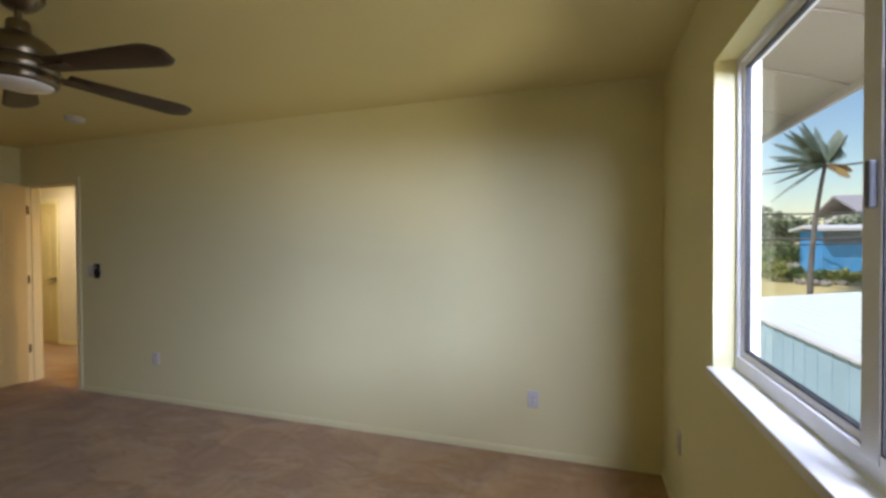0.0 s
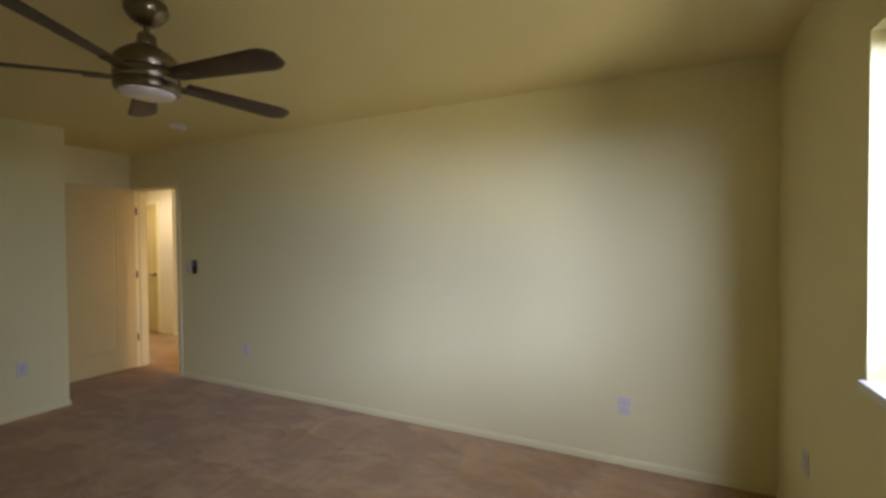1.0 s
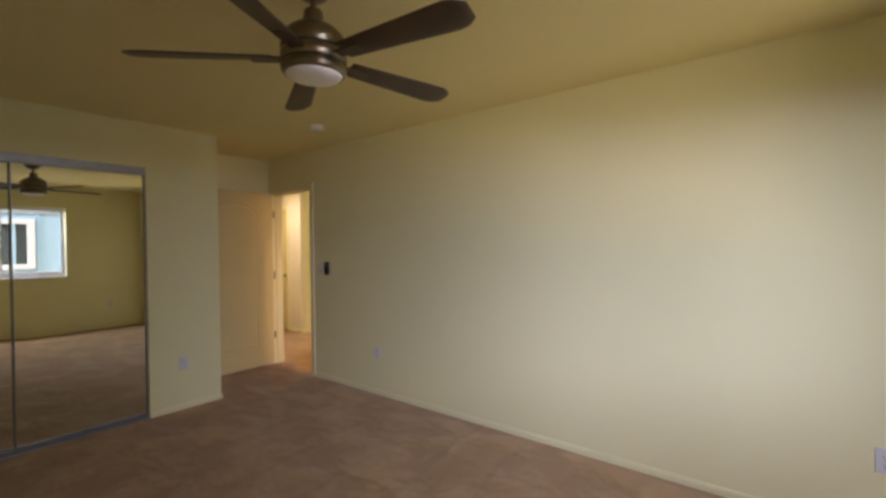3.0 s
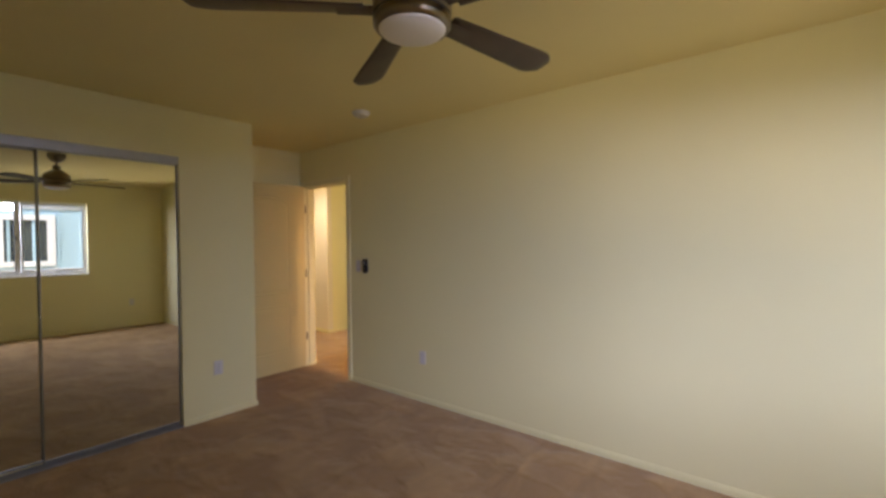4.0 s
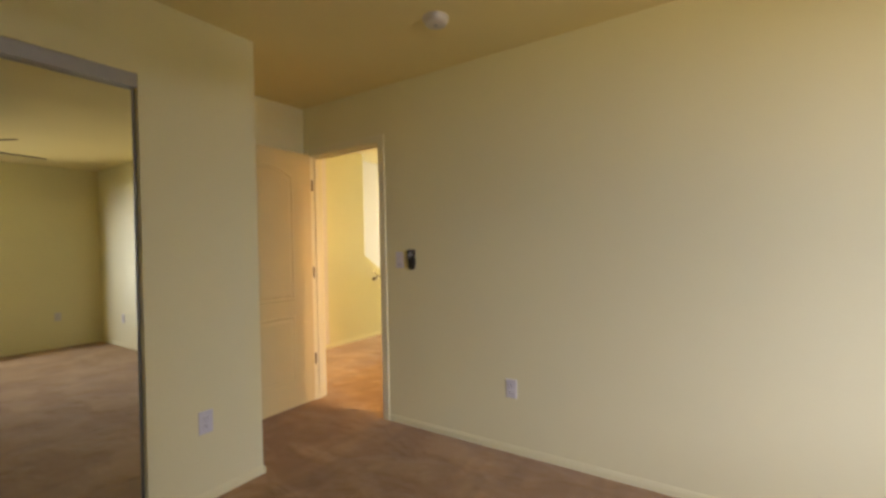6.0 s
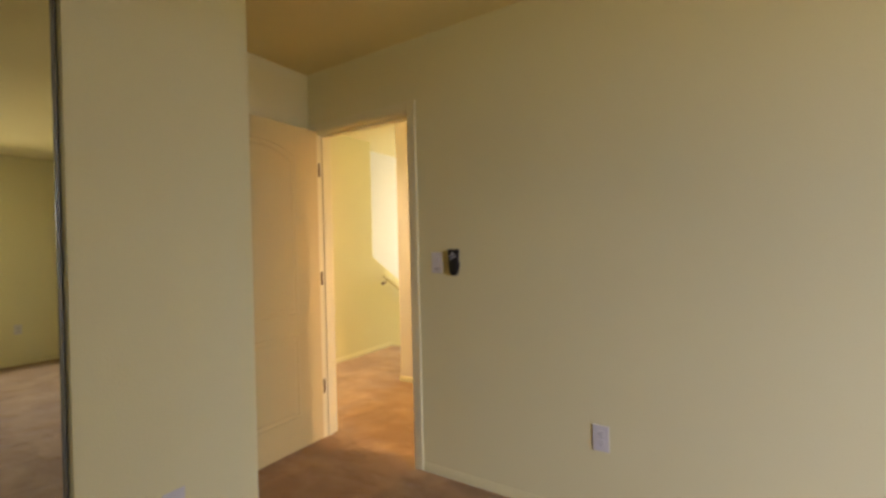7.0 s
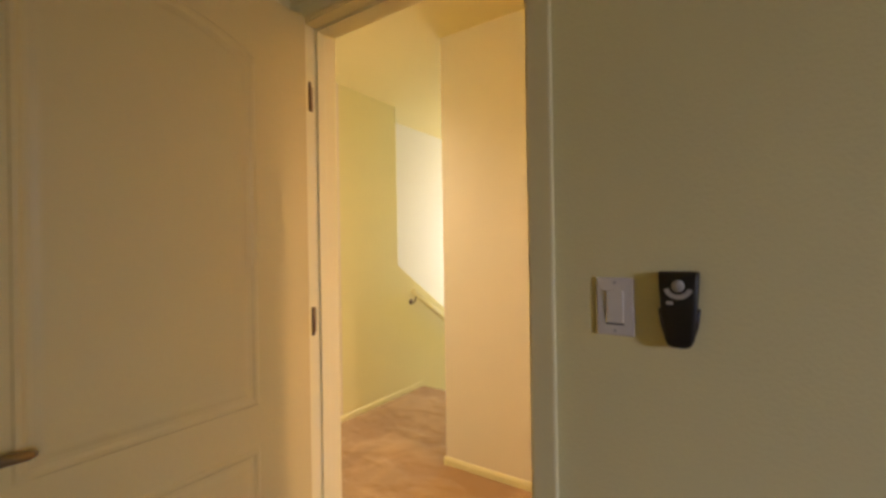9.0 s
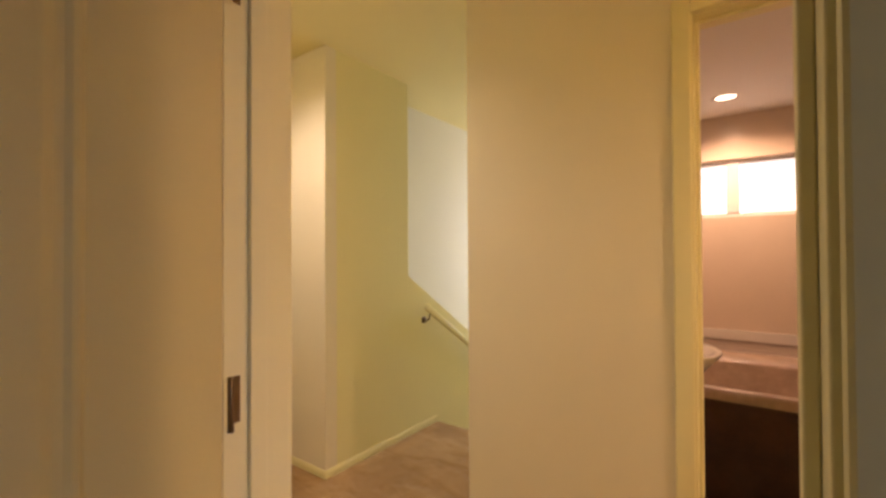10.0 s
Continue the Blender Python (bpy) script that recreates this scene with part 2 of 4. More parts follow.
def lathe(profile, steps=48, axis_turn=None):
    """A turned form from (radius, height) pairs."""
    bm = bmesh.new()
    rings = []
    for r, z in profile:
        if r < 1e-6:
            rings.append([bm.verts.new((0, 0, z))])
        else:
            rings.append([bm.verts.new((r * math.cos(2 * math.pi * k / steps), r * math.sin(2 * math.pi * k / steps), z)) for k in range(steps)])
    for a, b in zip(rings, rings[1:]):
        for k in range(steps):
            n = (k + 1) % steps
            if len(a) == 1 and len(b) > 1:
                bm.faces.new((a[0], b[n], b[k]))
            elif len(b) == 1 and len(a) > 1:
                bm.faces.new((a[k], a[n], b[0]))
            elif len(a) > 1:
                bm.faces.new((a[k], a[n], b[n], b[k]))
    bmesh.ops.recalc_face_normals(bm, faces=bm.faces[:])
    if axis_turn is not None:
        bm.transform(axis_turn)
    return bm


def tube(points, radius, steps=10, ends=True):
    """A round bar along points; radius is a number or one per point."""
    bm = bmesh.new()
    pts = [Vector(p) for p in points]
    rad = radius if isinstance(radius, (list, tuple)) else [radius] * len(pts)
    rings = []
    for k, p in enumerate(pts):
        d = (pts[min(k + 1, len(pts) - 1)] - pts[max(k - 1, 0)]).normalized()
        side = d.cross(Vector((0, 0, 1)))
        side = side.normalized() if side.length > 1e-3 else Vector((1, 0, 0))
        up = side.cross(d)
        rings.append([bm.verts.new(p + rad[k] * (math.cos(2 * math.pi * j / steps) * side + math.sin(2 * math.pi * j / steps) * up)) for j in range(steps)])
    for a, b in zip(rings, rings[1:]):
        for j in range(steps):
            bm.faces.new((a[j], a[(j + 1) % steps], b[(j + 1) % steps], b[j]))
    if ends:
        bm.faces.new(rings[0][::-1])
        bm.faces.new(rings[-1])
    bmesh.ops.recalc_face_normals(bm, faces=bm.faces[:])
    return bm


def prism(outline, along, thick):
    """A flat outline in two axes, given as 3D points, pushed along a vector."""
    bm = bmesh.new()
    a = [bm.verts.new(p) for p in outline]
    b = [bm.verts.new(Vector(p) + Vector(along) * thick) for p in outline]
    bm.faces.new(a)
    bm.faces.new(b[::-1])
    for k in range(len(a)):
        n = (k + 1) % len(a)
        bm.faces.new((a[n], a[k], b[k], b[n]))
    bmesh.ops.recalc_face_normals(bm, faces=bm.faces[:])
    return bm


def wall_mesh(axis, at, thick, u0, u1, z0, z1, holes=()):
    """A wall whose one face lies at `at` and whose body runs `thick` from it; holes (ua, ub, za, zb) go right through."""
    us = sorted({u0, u1, *[v for h in holes for v in h[:2]]})
    zs = sorted({z0, z1, *[v for h in holes for v in h[2:]]})
    solid = {}
    for i in range(len(us) - 1):
        for j in range(len(zs) - 1):
            cu, cz = (us[i] + us[i + 1]) / 2, (zs[j] + zs[j + 1]) / 2
            solid[i, j] = not any(h[0] < cu < h[1] and h[2] < cz < h[3] for h in holes)
    bm = bmesh.new()
    cache = {}

    def vert(u, z, d):
        key = (u, z, d)
        if key not in cache:
            w = at + d * thick
            cache[key] = bm.verts.new((u, w, z) if axis == "y" else (w, u, z))
        return cache[key]

    for (i, j), full in solid.items():
        if not full:
            continue
        a, b, c, d = us[i], us[i + 1], zs[j], zs[j + 1]
        for k in (0, 1):
            bm.faces.new([vert(a, c, k), vert(b, c, k), vert(b, d, k), vert(a, d, k)])
        for (ni, nj), (p, q) in (((i - 1, j), ((a, c), (a, d))), ((i + 1, j), ((b, c), (b, d))), ((i, j - 1), ((a, c), (b, c))), ((i, j + 1), ((a, d), (b, d)))):
            if not solid.get((ni, nj), False):
                bm.faces.new([vert(*p, 0), vert(*q, 0), vert(*q, 1), vert(*p, 1)])
    bmesh.ops.recalc_face_normals(bm, faces=bm.faces[:])
    return bm


def structure(name, bm, mat, label, category):
    return tagged(link(name, bm, mat), label, category, kind="structure")


def strip(x0, y0, x1, y1, nx, ny, h=0.048, t=0.008):
    """A moulded skirting along a line; (nx, ny) points into the room."""
    prof = [(0, 0), (t, 0), (t, h * 0.62), (t * 0.72, h * 0.70), (t * 0.70, h * 0.82), (t * 0.35, h * 0.95), (0, h)]
    return prism([(x0 + nx * a, y0 + ny * a, z) for a, z in prof], (x1 - x0, y1 - y0, 0), 1.0)


# ---- large structure ----
CZ, HZ = 2.45, 2.58          # ceilings of bedroom and hall
WT = 0.12                    # partition thickness
EX = 0.15                    # outer wall thickness
CL = -5.30                   # closet front
AW = -6.06                   # alcove's far wall
SY = -3.80                   # wall behind the walk
DR, DL, DH = -5.222, -5.985, 2.04   # bedroom doorway
WY0, WY1, WZ0, WZ1 = -2.56, -1.07, 0.955, 2.105  # window opening
HN = 1.245                   # hall's far wall
SX0, SX1 = -7.33, -6.30      # stair opening
BX0, BX1, BH = -5.42, -4.66, 2.10   # bathroom doorway

structure("floor", box((AW - 0.1, SY - 0.15, -0.25), (EX, 0.0, 0.0)), CARPET, "brown plush carpet with brushed and trodden pile", "carpet")
structure("floor_hall", box((-9.4, 0.0, -0.25), (-3.4, HN + WT, 0.0)), CARPET, "brown plush hall carpet running on from the bedroom", "carpet")
structure("floor_landing", box((SX0, HN + WT, -0.25), (SX1, 2.37, 0.0)), CARPET, "brown plush carpet at the stair head", "carpet")
structure("ceiling", box((AW - 0.12, SY - 0.15, CZ), (EX, 0.0, CZ + 0.2)), CEIL, "cream painted flat bedroom ceiling", "ceiling")
structure("wall_north", wall_mesh("y", 0.0, WT, -9.4, EX, 0, HZ, [(DL - 0.018, DR + 0.018, 0, DH + 0.018)]), WALL, "cream painted wall with the doorway to the hall", "wall")
structure("wall_east", wall_mesh("x", 0.0, EX, SY, 0.0, 0, CZ, [(WY0, WY1, WZ0, WZ1)]), WALL, "cream painted wall with a sliding window", "wall")
structure("wall_south", wall_mesh("y", SY, -EX, AW - 0.12, EX, 0, CZ), WALL, "plain cream painted wall", "wall")
CO0, CO1, CZT = -3.10, -1.525, 2.085   # closet opening
structure("wall_closet", wall_mesh("x", CL, -WT, SY, -0.945, 0, CZ, [(CO0, CO1, 0, CZT)]), WALL, "cream painted wall round the mirrored closet", "wall")
structure("wall_closet_side", wall_mesh("y", -0.945, -WT, AW, CL - WT, 0, CZ), WALL, "cream painted side wall of the closet", "wall")
structure("wall_alcove", wall_mesh("x", AW, -WT, SY, 0.0, 0, CZ), WALL, "cream painted wall behind the open door", "wall")

# hall, stairwell and bathroom shells
structure("ceiling_hall", box((-9.4, WT, HZ), (-3.4, 5.2, HZ + 0.2)), CEIL, "cream painted hall ceiling", "ceiling")
structure("wall_hall_west", wall_mesh("x", -9.4, -WT, 0.0, 5.2, -2.9, HZ), WALL, "cream painted end wall of the hall", "wall")
structure("wall_hall_east", wall_mesh("x", -3.4, WT, WT, HN, 0, HZ), WALL, "cream painted end wall of the hall", "wall")
HD0, HD1, HDH = -8.49, -7.73, 2.04
structure("wall_hall_north", wall_mesh("y", HN + 0.035, WT - 0.035, -9.4, SX0, 0, HZ, [(HD0 - 0.018, HD1 + 0.018, 0, HDH + 0.018)]), HALLWALL, "off-white painted hall wall with a closed door", "wall")
structure("wall_hall_stair", wall_mesh("y", HN, WT, SX1, -3.4, 0, HZ, [(BX0 - 0.018, BX1 + 0.018, 0, BH + 0.018)]), HALLWALL, "off-white painted hall wall with the bathroom doorway", "wall")
# stair wall with a raked opening over the flight
ky, kz, ks = 2.03, 1.165, -0.64
yn = 5.0
structure("wall_stair", prism([(SX0, HN + WT, -2.9), (SX0, HN + WT, HZ), (SX0, ky, HZ), (SX0, ky, kz), (SX0, yn, kz + ks * (yn - ky)), (SX0, yn, -2.9)], (-1, 0, 0), WT),
          WALL, "cream painted stair wall with a raked top", "wall")
structure("wall_stair_east", wall_mesh("x", SX1, WT, HN + WT, yn, -2.9, HZ), WALL, "cream painted wall beside the stair flight", "wall")
structure("wall_stair_north", wall_mesh("y", yn, EX, -7.76, SX1 + WT, -2.9, HZ, [(-7.45, -6.45, 0.85, 2.15)]), WALL, "cream painted stairwell end wall with a window", "wall")
structure("wall_stair_far", wall_mesh("x", -7.64, -WT, HN + WT, yn, -2.9, HZ), WHITEWALL, "white painted wall beyond the raked stair wall", "wall")
structure("floor_below", box((-9.4, HN + WT, -3.1), (-3.4, 5.2, -2.9)), CARPET, "carpeted floor at the foot of the stairs", "carpet")
structure("wall_landing", box((SX0, 2.34, -2.9), (SX1, 2.37, -0.25)), WALL, "riser wall under the landing", "wall")
BY1 = 3.86
structure("floor_bath", box((SX1 + WT, HN + WT, -0.25), (-3.4, BY1, 0.0)), BATHTILE, "pale vinyl bathroom floor", "floor")
structure("ceiling_bath", box((SX1 + WT, HN + WT, CZ), (-3.4, BY1, CZ + 0.12)), WHITEWALL, "white painted bathroom ceiling", "ceiling")
structure("wall_bath_north", wall_mesh("y", BY1, EX, SX1 + WT, -3.4, 0, HZ, [(-5.95, -4.88, 1.615, 2.09)]), SURROUND, "pale glossy bathroom wall with a high window", "wall")
structure("wall_bath_east", wall_mesh("x", -3.4, WT, HN, BY1, 0, HZ), SURROUND, "pale bathroom side wall", "wall")
structure("wall_bath_west", wall_mesh("x", SX1 + WT + 0.003, 0.02, HN + WT, BY1, 0, CZ), SURROUND, "pale bathroom side wall", "wall")

# skirtings
SKIRTS = [((DR + 0.062, 0, 0.0, 0), (0, -1)), ((0, 0, 0, SY), (-1, 0)), ((CL, -0.945, CL, CO1), (1, 0)), ((CL, CO0, CL, SY), (1, 0)),
          ((AW, -0.945, CL + 0.014, -0.945), (0, 1)), ((AW, SY, 0, SY), (0, 1)), ((AW, -0.945, AW, 0), (1, 0)),
          ((HD1 + 0.065, HN + 0.035, SX0 + 0.014, HN + 0.035), (0, -1)), ((-9.4, HN + 0.035, HD0 - 0.065, HN + 0.035), (0, -1)),
          ((SX0, HN + 0.036, SX0, 2.37), (1, 0)), ((SX1 - 0.014, HN, BX0 - 0.075, HN), (0, -1)), ((SX1, HN - 0.014, SX1, 2.37), (-1, 0)),
          ((-9.4, WT, DL - 0.07, WT), (0, 1)), ((DR + 0.07, WT, -3.4, WT), (0, 1))]
for (x0, y0, x1, y1), (nx, ny) in SKIRTS:
    structure("baseboard", strip(x0, y0, x1, y1, nx, ny), WALL, "low cream painted moulded baseboard", "baseboard")


# ---- doors ----
def arch_outline(u0, u1, z0, z1, rise, steps=14):
    """A panel outline with a bowed top."""
    pts = [(u0, z0), (u1, z0), (u1, z1 - rise)]
    for k in range(1, steps):
        a = k / steps
        pts.append((u1 + (u0 - u1) * a, z1 - rise + rise * math.sin(math.pi * a) ** 0.8))
    return pts + [(u0, z1 - rise)]


def panel_relief(u0, u1, z0, z1, rise, face, sign):
    """The moulded ring and flat field of one door panel on the plane y = face."""
    bm = bmesh.new()
    rings = []
    for inset, lift in ((0, 0.0), (0.006, 0.0045), (0.014, 0.005), (0.022, 0.0012), (0.032, 0.0015), (0.044, 0.005), (0.05, 0.0055)):
        rings.append([bm.verts.new((u, face + sign * lift, z)) for u, z in arch_outline(u0 + inset, u1 - inset, z0 + inset, z1 - inset, rise)])
    for a, c in zip(rings, rings[1:]):
        for k in range(len(a)):
            n = (k + 1) % len(a)
            bm.faces.new((a[k], a[n], c[n], c[k]))
    bm.faces.new(rings[-1])
    bmesh.ops.recalc_face_normals(bm, faces=bm.faces[:])
    return bm


def lever(parent, u, z, face, sign, way):
    """A lever handle: round rosette, neck and a tapered lever that points along way."""
    turn = Matrix.Translation((u, face, z)) @ Matrix.Rotation(radians(-90 * sign), 4, "X")
    handle = part("handle", lathe([(0, 0), (0.033, 0), (0.033, 0.006), (0.030, 0.011), (0.016, 0.014), (0.0125, 0.018), (0.0125, 0.045), (0.0, 0.047)], 28, turn), NICKEL, parent, "brushed nickel lever handle", True)
    y = face + sign * 0.043
    pts = [(u - way * 0.012, y, z), (u + way * 0.03, y, z + 0.001), (u + way * 0.07, y - sign * 0.003, z + 0.001), (u + way * 0.105, y - sign * 0.009, z - 0.003), (u + way * 0.118, y - sign * 0.013, z - 0.005)]
    part("lever", tube(pts, [0.0115, 0.0120, 0.0110, 0.0095, 0.005], 12), NICKEL, handle, "", True)
    return handle


def panel_door(name, width, height, label, handles, group=""):
    """A two-panel moulded door: hinge edge at u = 0, faces at y = 0 and y = 0.035."""
    door = thing(name, (0, 0, 0), label, "door", group)
    door["kind"] = "structure"
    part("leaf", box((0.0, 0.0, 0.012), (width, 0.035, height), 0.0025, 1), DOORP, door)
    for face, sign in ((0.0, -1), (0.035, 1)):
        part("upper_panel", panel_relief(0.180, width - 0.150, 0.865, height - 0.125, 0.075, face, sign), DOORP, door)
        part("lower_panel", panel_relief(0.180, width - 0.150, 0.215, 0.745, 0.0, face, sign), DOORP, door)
    for sign, face in ((-1, 0.0), (1, 0.035)):
        if sign in handles:
            lever(door, width - 0.062, 0.93, face, sign, -1)
    return door


def hinge(door, z, u=-0.004, y=-0.006):
    h = part("hinge", tube([(u, y, z - 0.045), (u, y, z - 0.015), (u, y, z + 0.015), (u, y, z + 0.045)], 0.005, 12), BRONZE, door, "dark metal butt hinge", True)
    part("hinge_plate", box((0.001, -0.0022, z - 0.045), (0.014, 0.0005, z + 0.045), 0.0008, 1), BRONZE, h)
    return h


def doorway(name, x0, x1, h, ya, yb, label, stop=0.055):
    """Jamb lining, stop and casing on both faces of a wall from ya to yb."""
    fr = thing(name, (x0, ya, 0), label, "door frame")
    fr["kind"] = "structure"
    inv = Matrix.Translation((-x0, -ya, 0))

    def add(pname, lo, hi, bevel=0.002):
        bm = box(lo, hi, bevel, 2)
        bm.transform(inv)
        part(pname, bm, TRIM, fr)

    e = 0.003
    add("jamb", (x0 - 0.018, ya - e, 0.0), (x0, yb + e, h + 0.018))
    add("jamb", (x1, ya - e, 0.0), (x1 + 0.018, yb + e, h + 0.018))
    add("head_jamb", (x0, ya - e, h), (x1, yb + e, h + 0.018))
    add("stop", (x0, ya + stop, 0.0), (x0 + 0.011, ya + stop + 0.032, h))
    add("stop", (x1 - 0.011, ya + stop, 0.0), (x1, ya + stop + 0.032, h))
    add("stop", (x0 + 0.011, ya + stop, h - 0.011), (x1 - 0.011, ya + stop + 0.032, h))
    for y0, y1 in ((ya - 0.015, ya - 0.0002), (yb + 0.0002, yb + 0.015)):
        add("casing", (x0 - 0.063, y0, 0.0), (x0 - 0.006, y1, h + 0.063), 0.005)
        add("casing", (x1 + 0.006, y0, 0.0), (x1 + 0.063, y1, h + 0.063), 0.005)
        add("casing", (x0 - 0.006, y0 + 0.0004, h + 0.006), (x1 + 0.006, y1 - 0.0004, h + 0.0626), 0.005)
    return fr


frame_1 = doorway("door_frame_1", DL, DR, DH, 0.0, WT, "cream painted bedroom door frame and casing", 0.04)
plate = box((0.7585, 0.008, 0.885), (0.7632, 0.034, 0.955), 0.001, 1)
for z in (0.355, 1.075, 1.80):
    part("hinge_leaf", box((-0.0005, 0.012, z - 0.04), (0.0022, 0.026, z + 0.04), 0.001, 1), BRONZE, frame_1, "dark metal hinge leaf")
part("strike_plate", plate, BRONZE, frame_1, "dark metal strike plate")
doorway("door_frame_2", HD0, HD1, HDH, HN + 0.035, HN + WT, "cream painted hall door frame and casing", 0.045)
doorway("door_frame_3", BX0, BX1, BH, HN, HN + WT, "cream painted bathroom door frame and casing", 0.05)

door_1 = panel_door("door_1", 0.84, 2.055, "cream two-panel moulded bedroom door standing open", (-1, 1))
for z in (0.355, 1.075, 1.80):
    hinge(door_1, z, u=-0.011, y=0.038)
# hinged on the far jamb and opened against the alcove wall: the leaf runs back into the room
door_1.matrix_world = pose(-6.002, -0.012, 0.0, 0, 0, -90)

door_2 = panel_door("door_2", HD1 - HD0 - 0.006, 2.035, "cream two-panel moulded hall door, closed", (-1,))
door_2.matrix_world = pose(HD0 + 0.003, HN + 0.045, 0.0)

# ---- window ----
win = thing("window_1", (0.072, (WY0 + WY1) / 2, WZ0), "white vinyl sliding window with two clear panes", "window")
win["kind"] = "structure"
WW, WH = WY1 - WY0, WZ1 - WZ0
hw = WW / 2


def win_bar(pname, lo, hi, mat=VINYL, bevel=0.003, parent=None):
    return part(pname, box(lo, hi, bevel, 2), mat, parent or win)


F, FB = 0.022, 0.05
win_bar("window_frame", (0.0, -hw, 0.012), (0.07, -hw + F, WH))
win_bar("window_frame", (0.0, hw - F, 0.012), (0.07, hw, WH))
win_bar("window_frame", (0.001, -hw + F, 0.012), (0.069, hw - F, 0.012 + FB))
win_bar("window_frame", (0.001, -hw + F, WH - F), (0.069, hw - F, WH))


def sash(y0, y1, x0, x1, rail, outer_left):
    z0, z1 = 0.012 + FB, WH - F
    s = win_bar("sash", (x0, y0, z0), (x1, y0 + rail, z1))
    win_bar("stile", (x0, y1 - rail, z0), (x1, y1, z1), parent=s)
    win_bar("rail", (x0 + 0.001, y0 + rail, z0), (x1 - 0.001, y1 - rail, z0 + 0.022), parent=s)
    win_bar("rail", (x0 + 0.001, y0 + rail, z1 - 0.022), (x1 - 0.001, y1 - rail, z1), parent=s)
    xm = (x0 + x1) / 2
    pane = part("pane", box((xm - 0.003, y0 + rail, z0 + 0.022), (xm + 0.003, y1 - rail, z1 - 0.022)), GLASS, s, "clear window glass")
    pane.visible_shadow = False
    g = 0.005
    for lo, hi in (((xm - 0.009, y0 + rail, z0 + 0.022), (xm + 0.009, y0 + rail + g, z1 - 0.022)), ((xm - 0.009, y1 - rail - g, z0 + 0.022), (xm + 0.009, y1 - rail, z1 - 0.022)),
                   ((xm - 0.009, y0 + rail + g, z0 + 0.022), (xm + 0.009, y1 - rail - g, z0 + 0.022 + g)), ((xm - 0.009, y0 + rail + g, z1 - 0.022 - g), (xm + 0.009, y1 - rail - g, z1 - 0.022))):
        part("gasket", box(lo, hi), GASKET, s)
    return s


sash(-0.030, hw - F, 0.012, 0.036, 0.022, True)
moving = sash(-hw + F, -0.042, -0.016, 0.009, 0.058, False)
part("latch", box((-0.030, -0.092, 0.545), (-0.016, -0.074, 0.635), 0.004, 2), SLOTGREY, moving, "grey plastic sash latch")

sill = tagged(link("window_sill", box((-0.022, WY0 - 0.012, WZ0 - 0.022), (0.0745, WY1 + 0.012, WZ0 + 0.010), 0.004, 2), SILL), "white painted window sill board", "window sill", kind="structure")

# ---- mirrored closet doors ----
def mirror_door(y0, y1, x, label):
    z0, z1 = 0.032, 2.035
    d = thing("closet_door", (x, (y0 + y1) / 2, 0.0), label, "closet door", "mirrored closet doors", -0.26)
    h = (y1 - y0) / 2
    part("mirror", box((-0.003, -h + 0.010, z0 + 0.012), (0.003, h - 0.010, z1 - 0.012)), MIRROR, d, "silvered mirror glass")
    part("backing", box((-0.012, -h + 0.010, z0 + 0.012), (-0.004, h - 0.010, z1 - 0.012)), DARKWOOD, d, "dark backing board")
    for a, b in ((-h, -h + 0.010), (h - 0.010, h)):
        part("stile", box((-0.014, a, z0), (0.010, b, z1), 0.003, 2), EDGE, d, "grey metal edge stile")
    part("rail", box((-0.013, -h + 0.013, z0), (0.009, h - 0.013, z0 + 0.014), 0.003, 2), TRACK, d)
    part("rail", box((-0.013, -h + 0.013, z1 - 0.014), (0.009, h - 0.013, z1), 0.003, 2), TRACK, d)
    return d


mirror_door(-2.325, CO1 - 0.004, CL - 0.040, "sliding mirrored closet door in a thin grey metal frame")
mirror_door(CO0 + 0.004, -2.300, CL - 0.072, "sliding mirrored closet door in a thin grey metal frame, set behind its neighbour")
trk = thing("closet_track", (CL, (CO0 + CO1) / 2, 0), "satin aluminium sliding door track of the closet", "door track")
hc = (CO1 - CO0) / 2
part("head_fascia", box((-0.028, -hc, 2.022), (-0.004, hc, CZT), 0.002, 2), TRACK, trk)
part("head_channel", box((-0.108, -hc, 2.045), (-0.029, hc, CZT), 0.002, 1), TRACK, trk)
for xa in (-0.020, -0.054, -0.088):
    part("floor_guide", box((xa - 0.004, -hc, 0.0), (xa + 0.004, hc, 0.010), 0.002, 1), TRACK, trk)
part("floor_plate", box((-0.034, -hc, 0.0), (-0.004, hc, 0.005), 0.001, 1), TRACK, trk)
structure("closet_back", wall_mesh("x", CL - 0.115, -0.02, CO0, CO1, 0, CZT), WALL, "closet interior board", "wall")

# ---- ceiling fan ----
FX, FY = -2.575, -1.815
fan = thing("ceiling_fan", (FX, FY, CZ + 0.02), "brushed nickel ceiling fan with dark wooden blades and an opal light", "ceiling fan")
part("canopy", lathe([(0, -0.020), (0.080, -0.020), (0.083, -0.043), (0.082, -0.057), (0.070, -0.075), (0.056, -0.093), (0.040, -0.107), (0.026, -0.113), (0.0, -0.115)], 48), NICKEL, fan, "", True)
part("downrod", tube([(0, 0, -0.10), (0, 0, -0.12), (0, 0, -0.185)], 0.0125, 18), NICKEL, fan, "", True)
part("rod_collar", lathe([(0, -0.148), (0.030, -0.150), (0.036, -0.158), (0.038, -0.190), (0.042, -0.196), (0, -0.196)], 36), DARKNICKEL, fan, "", True)
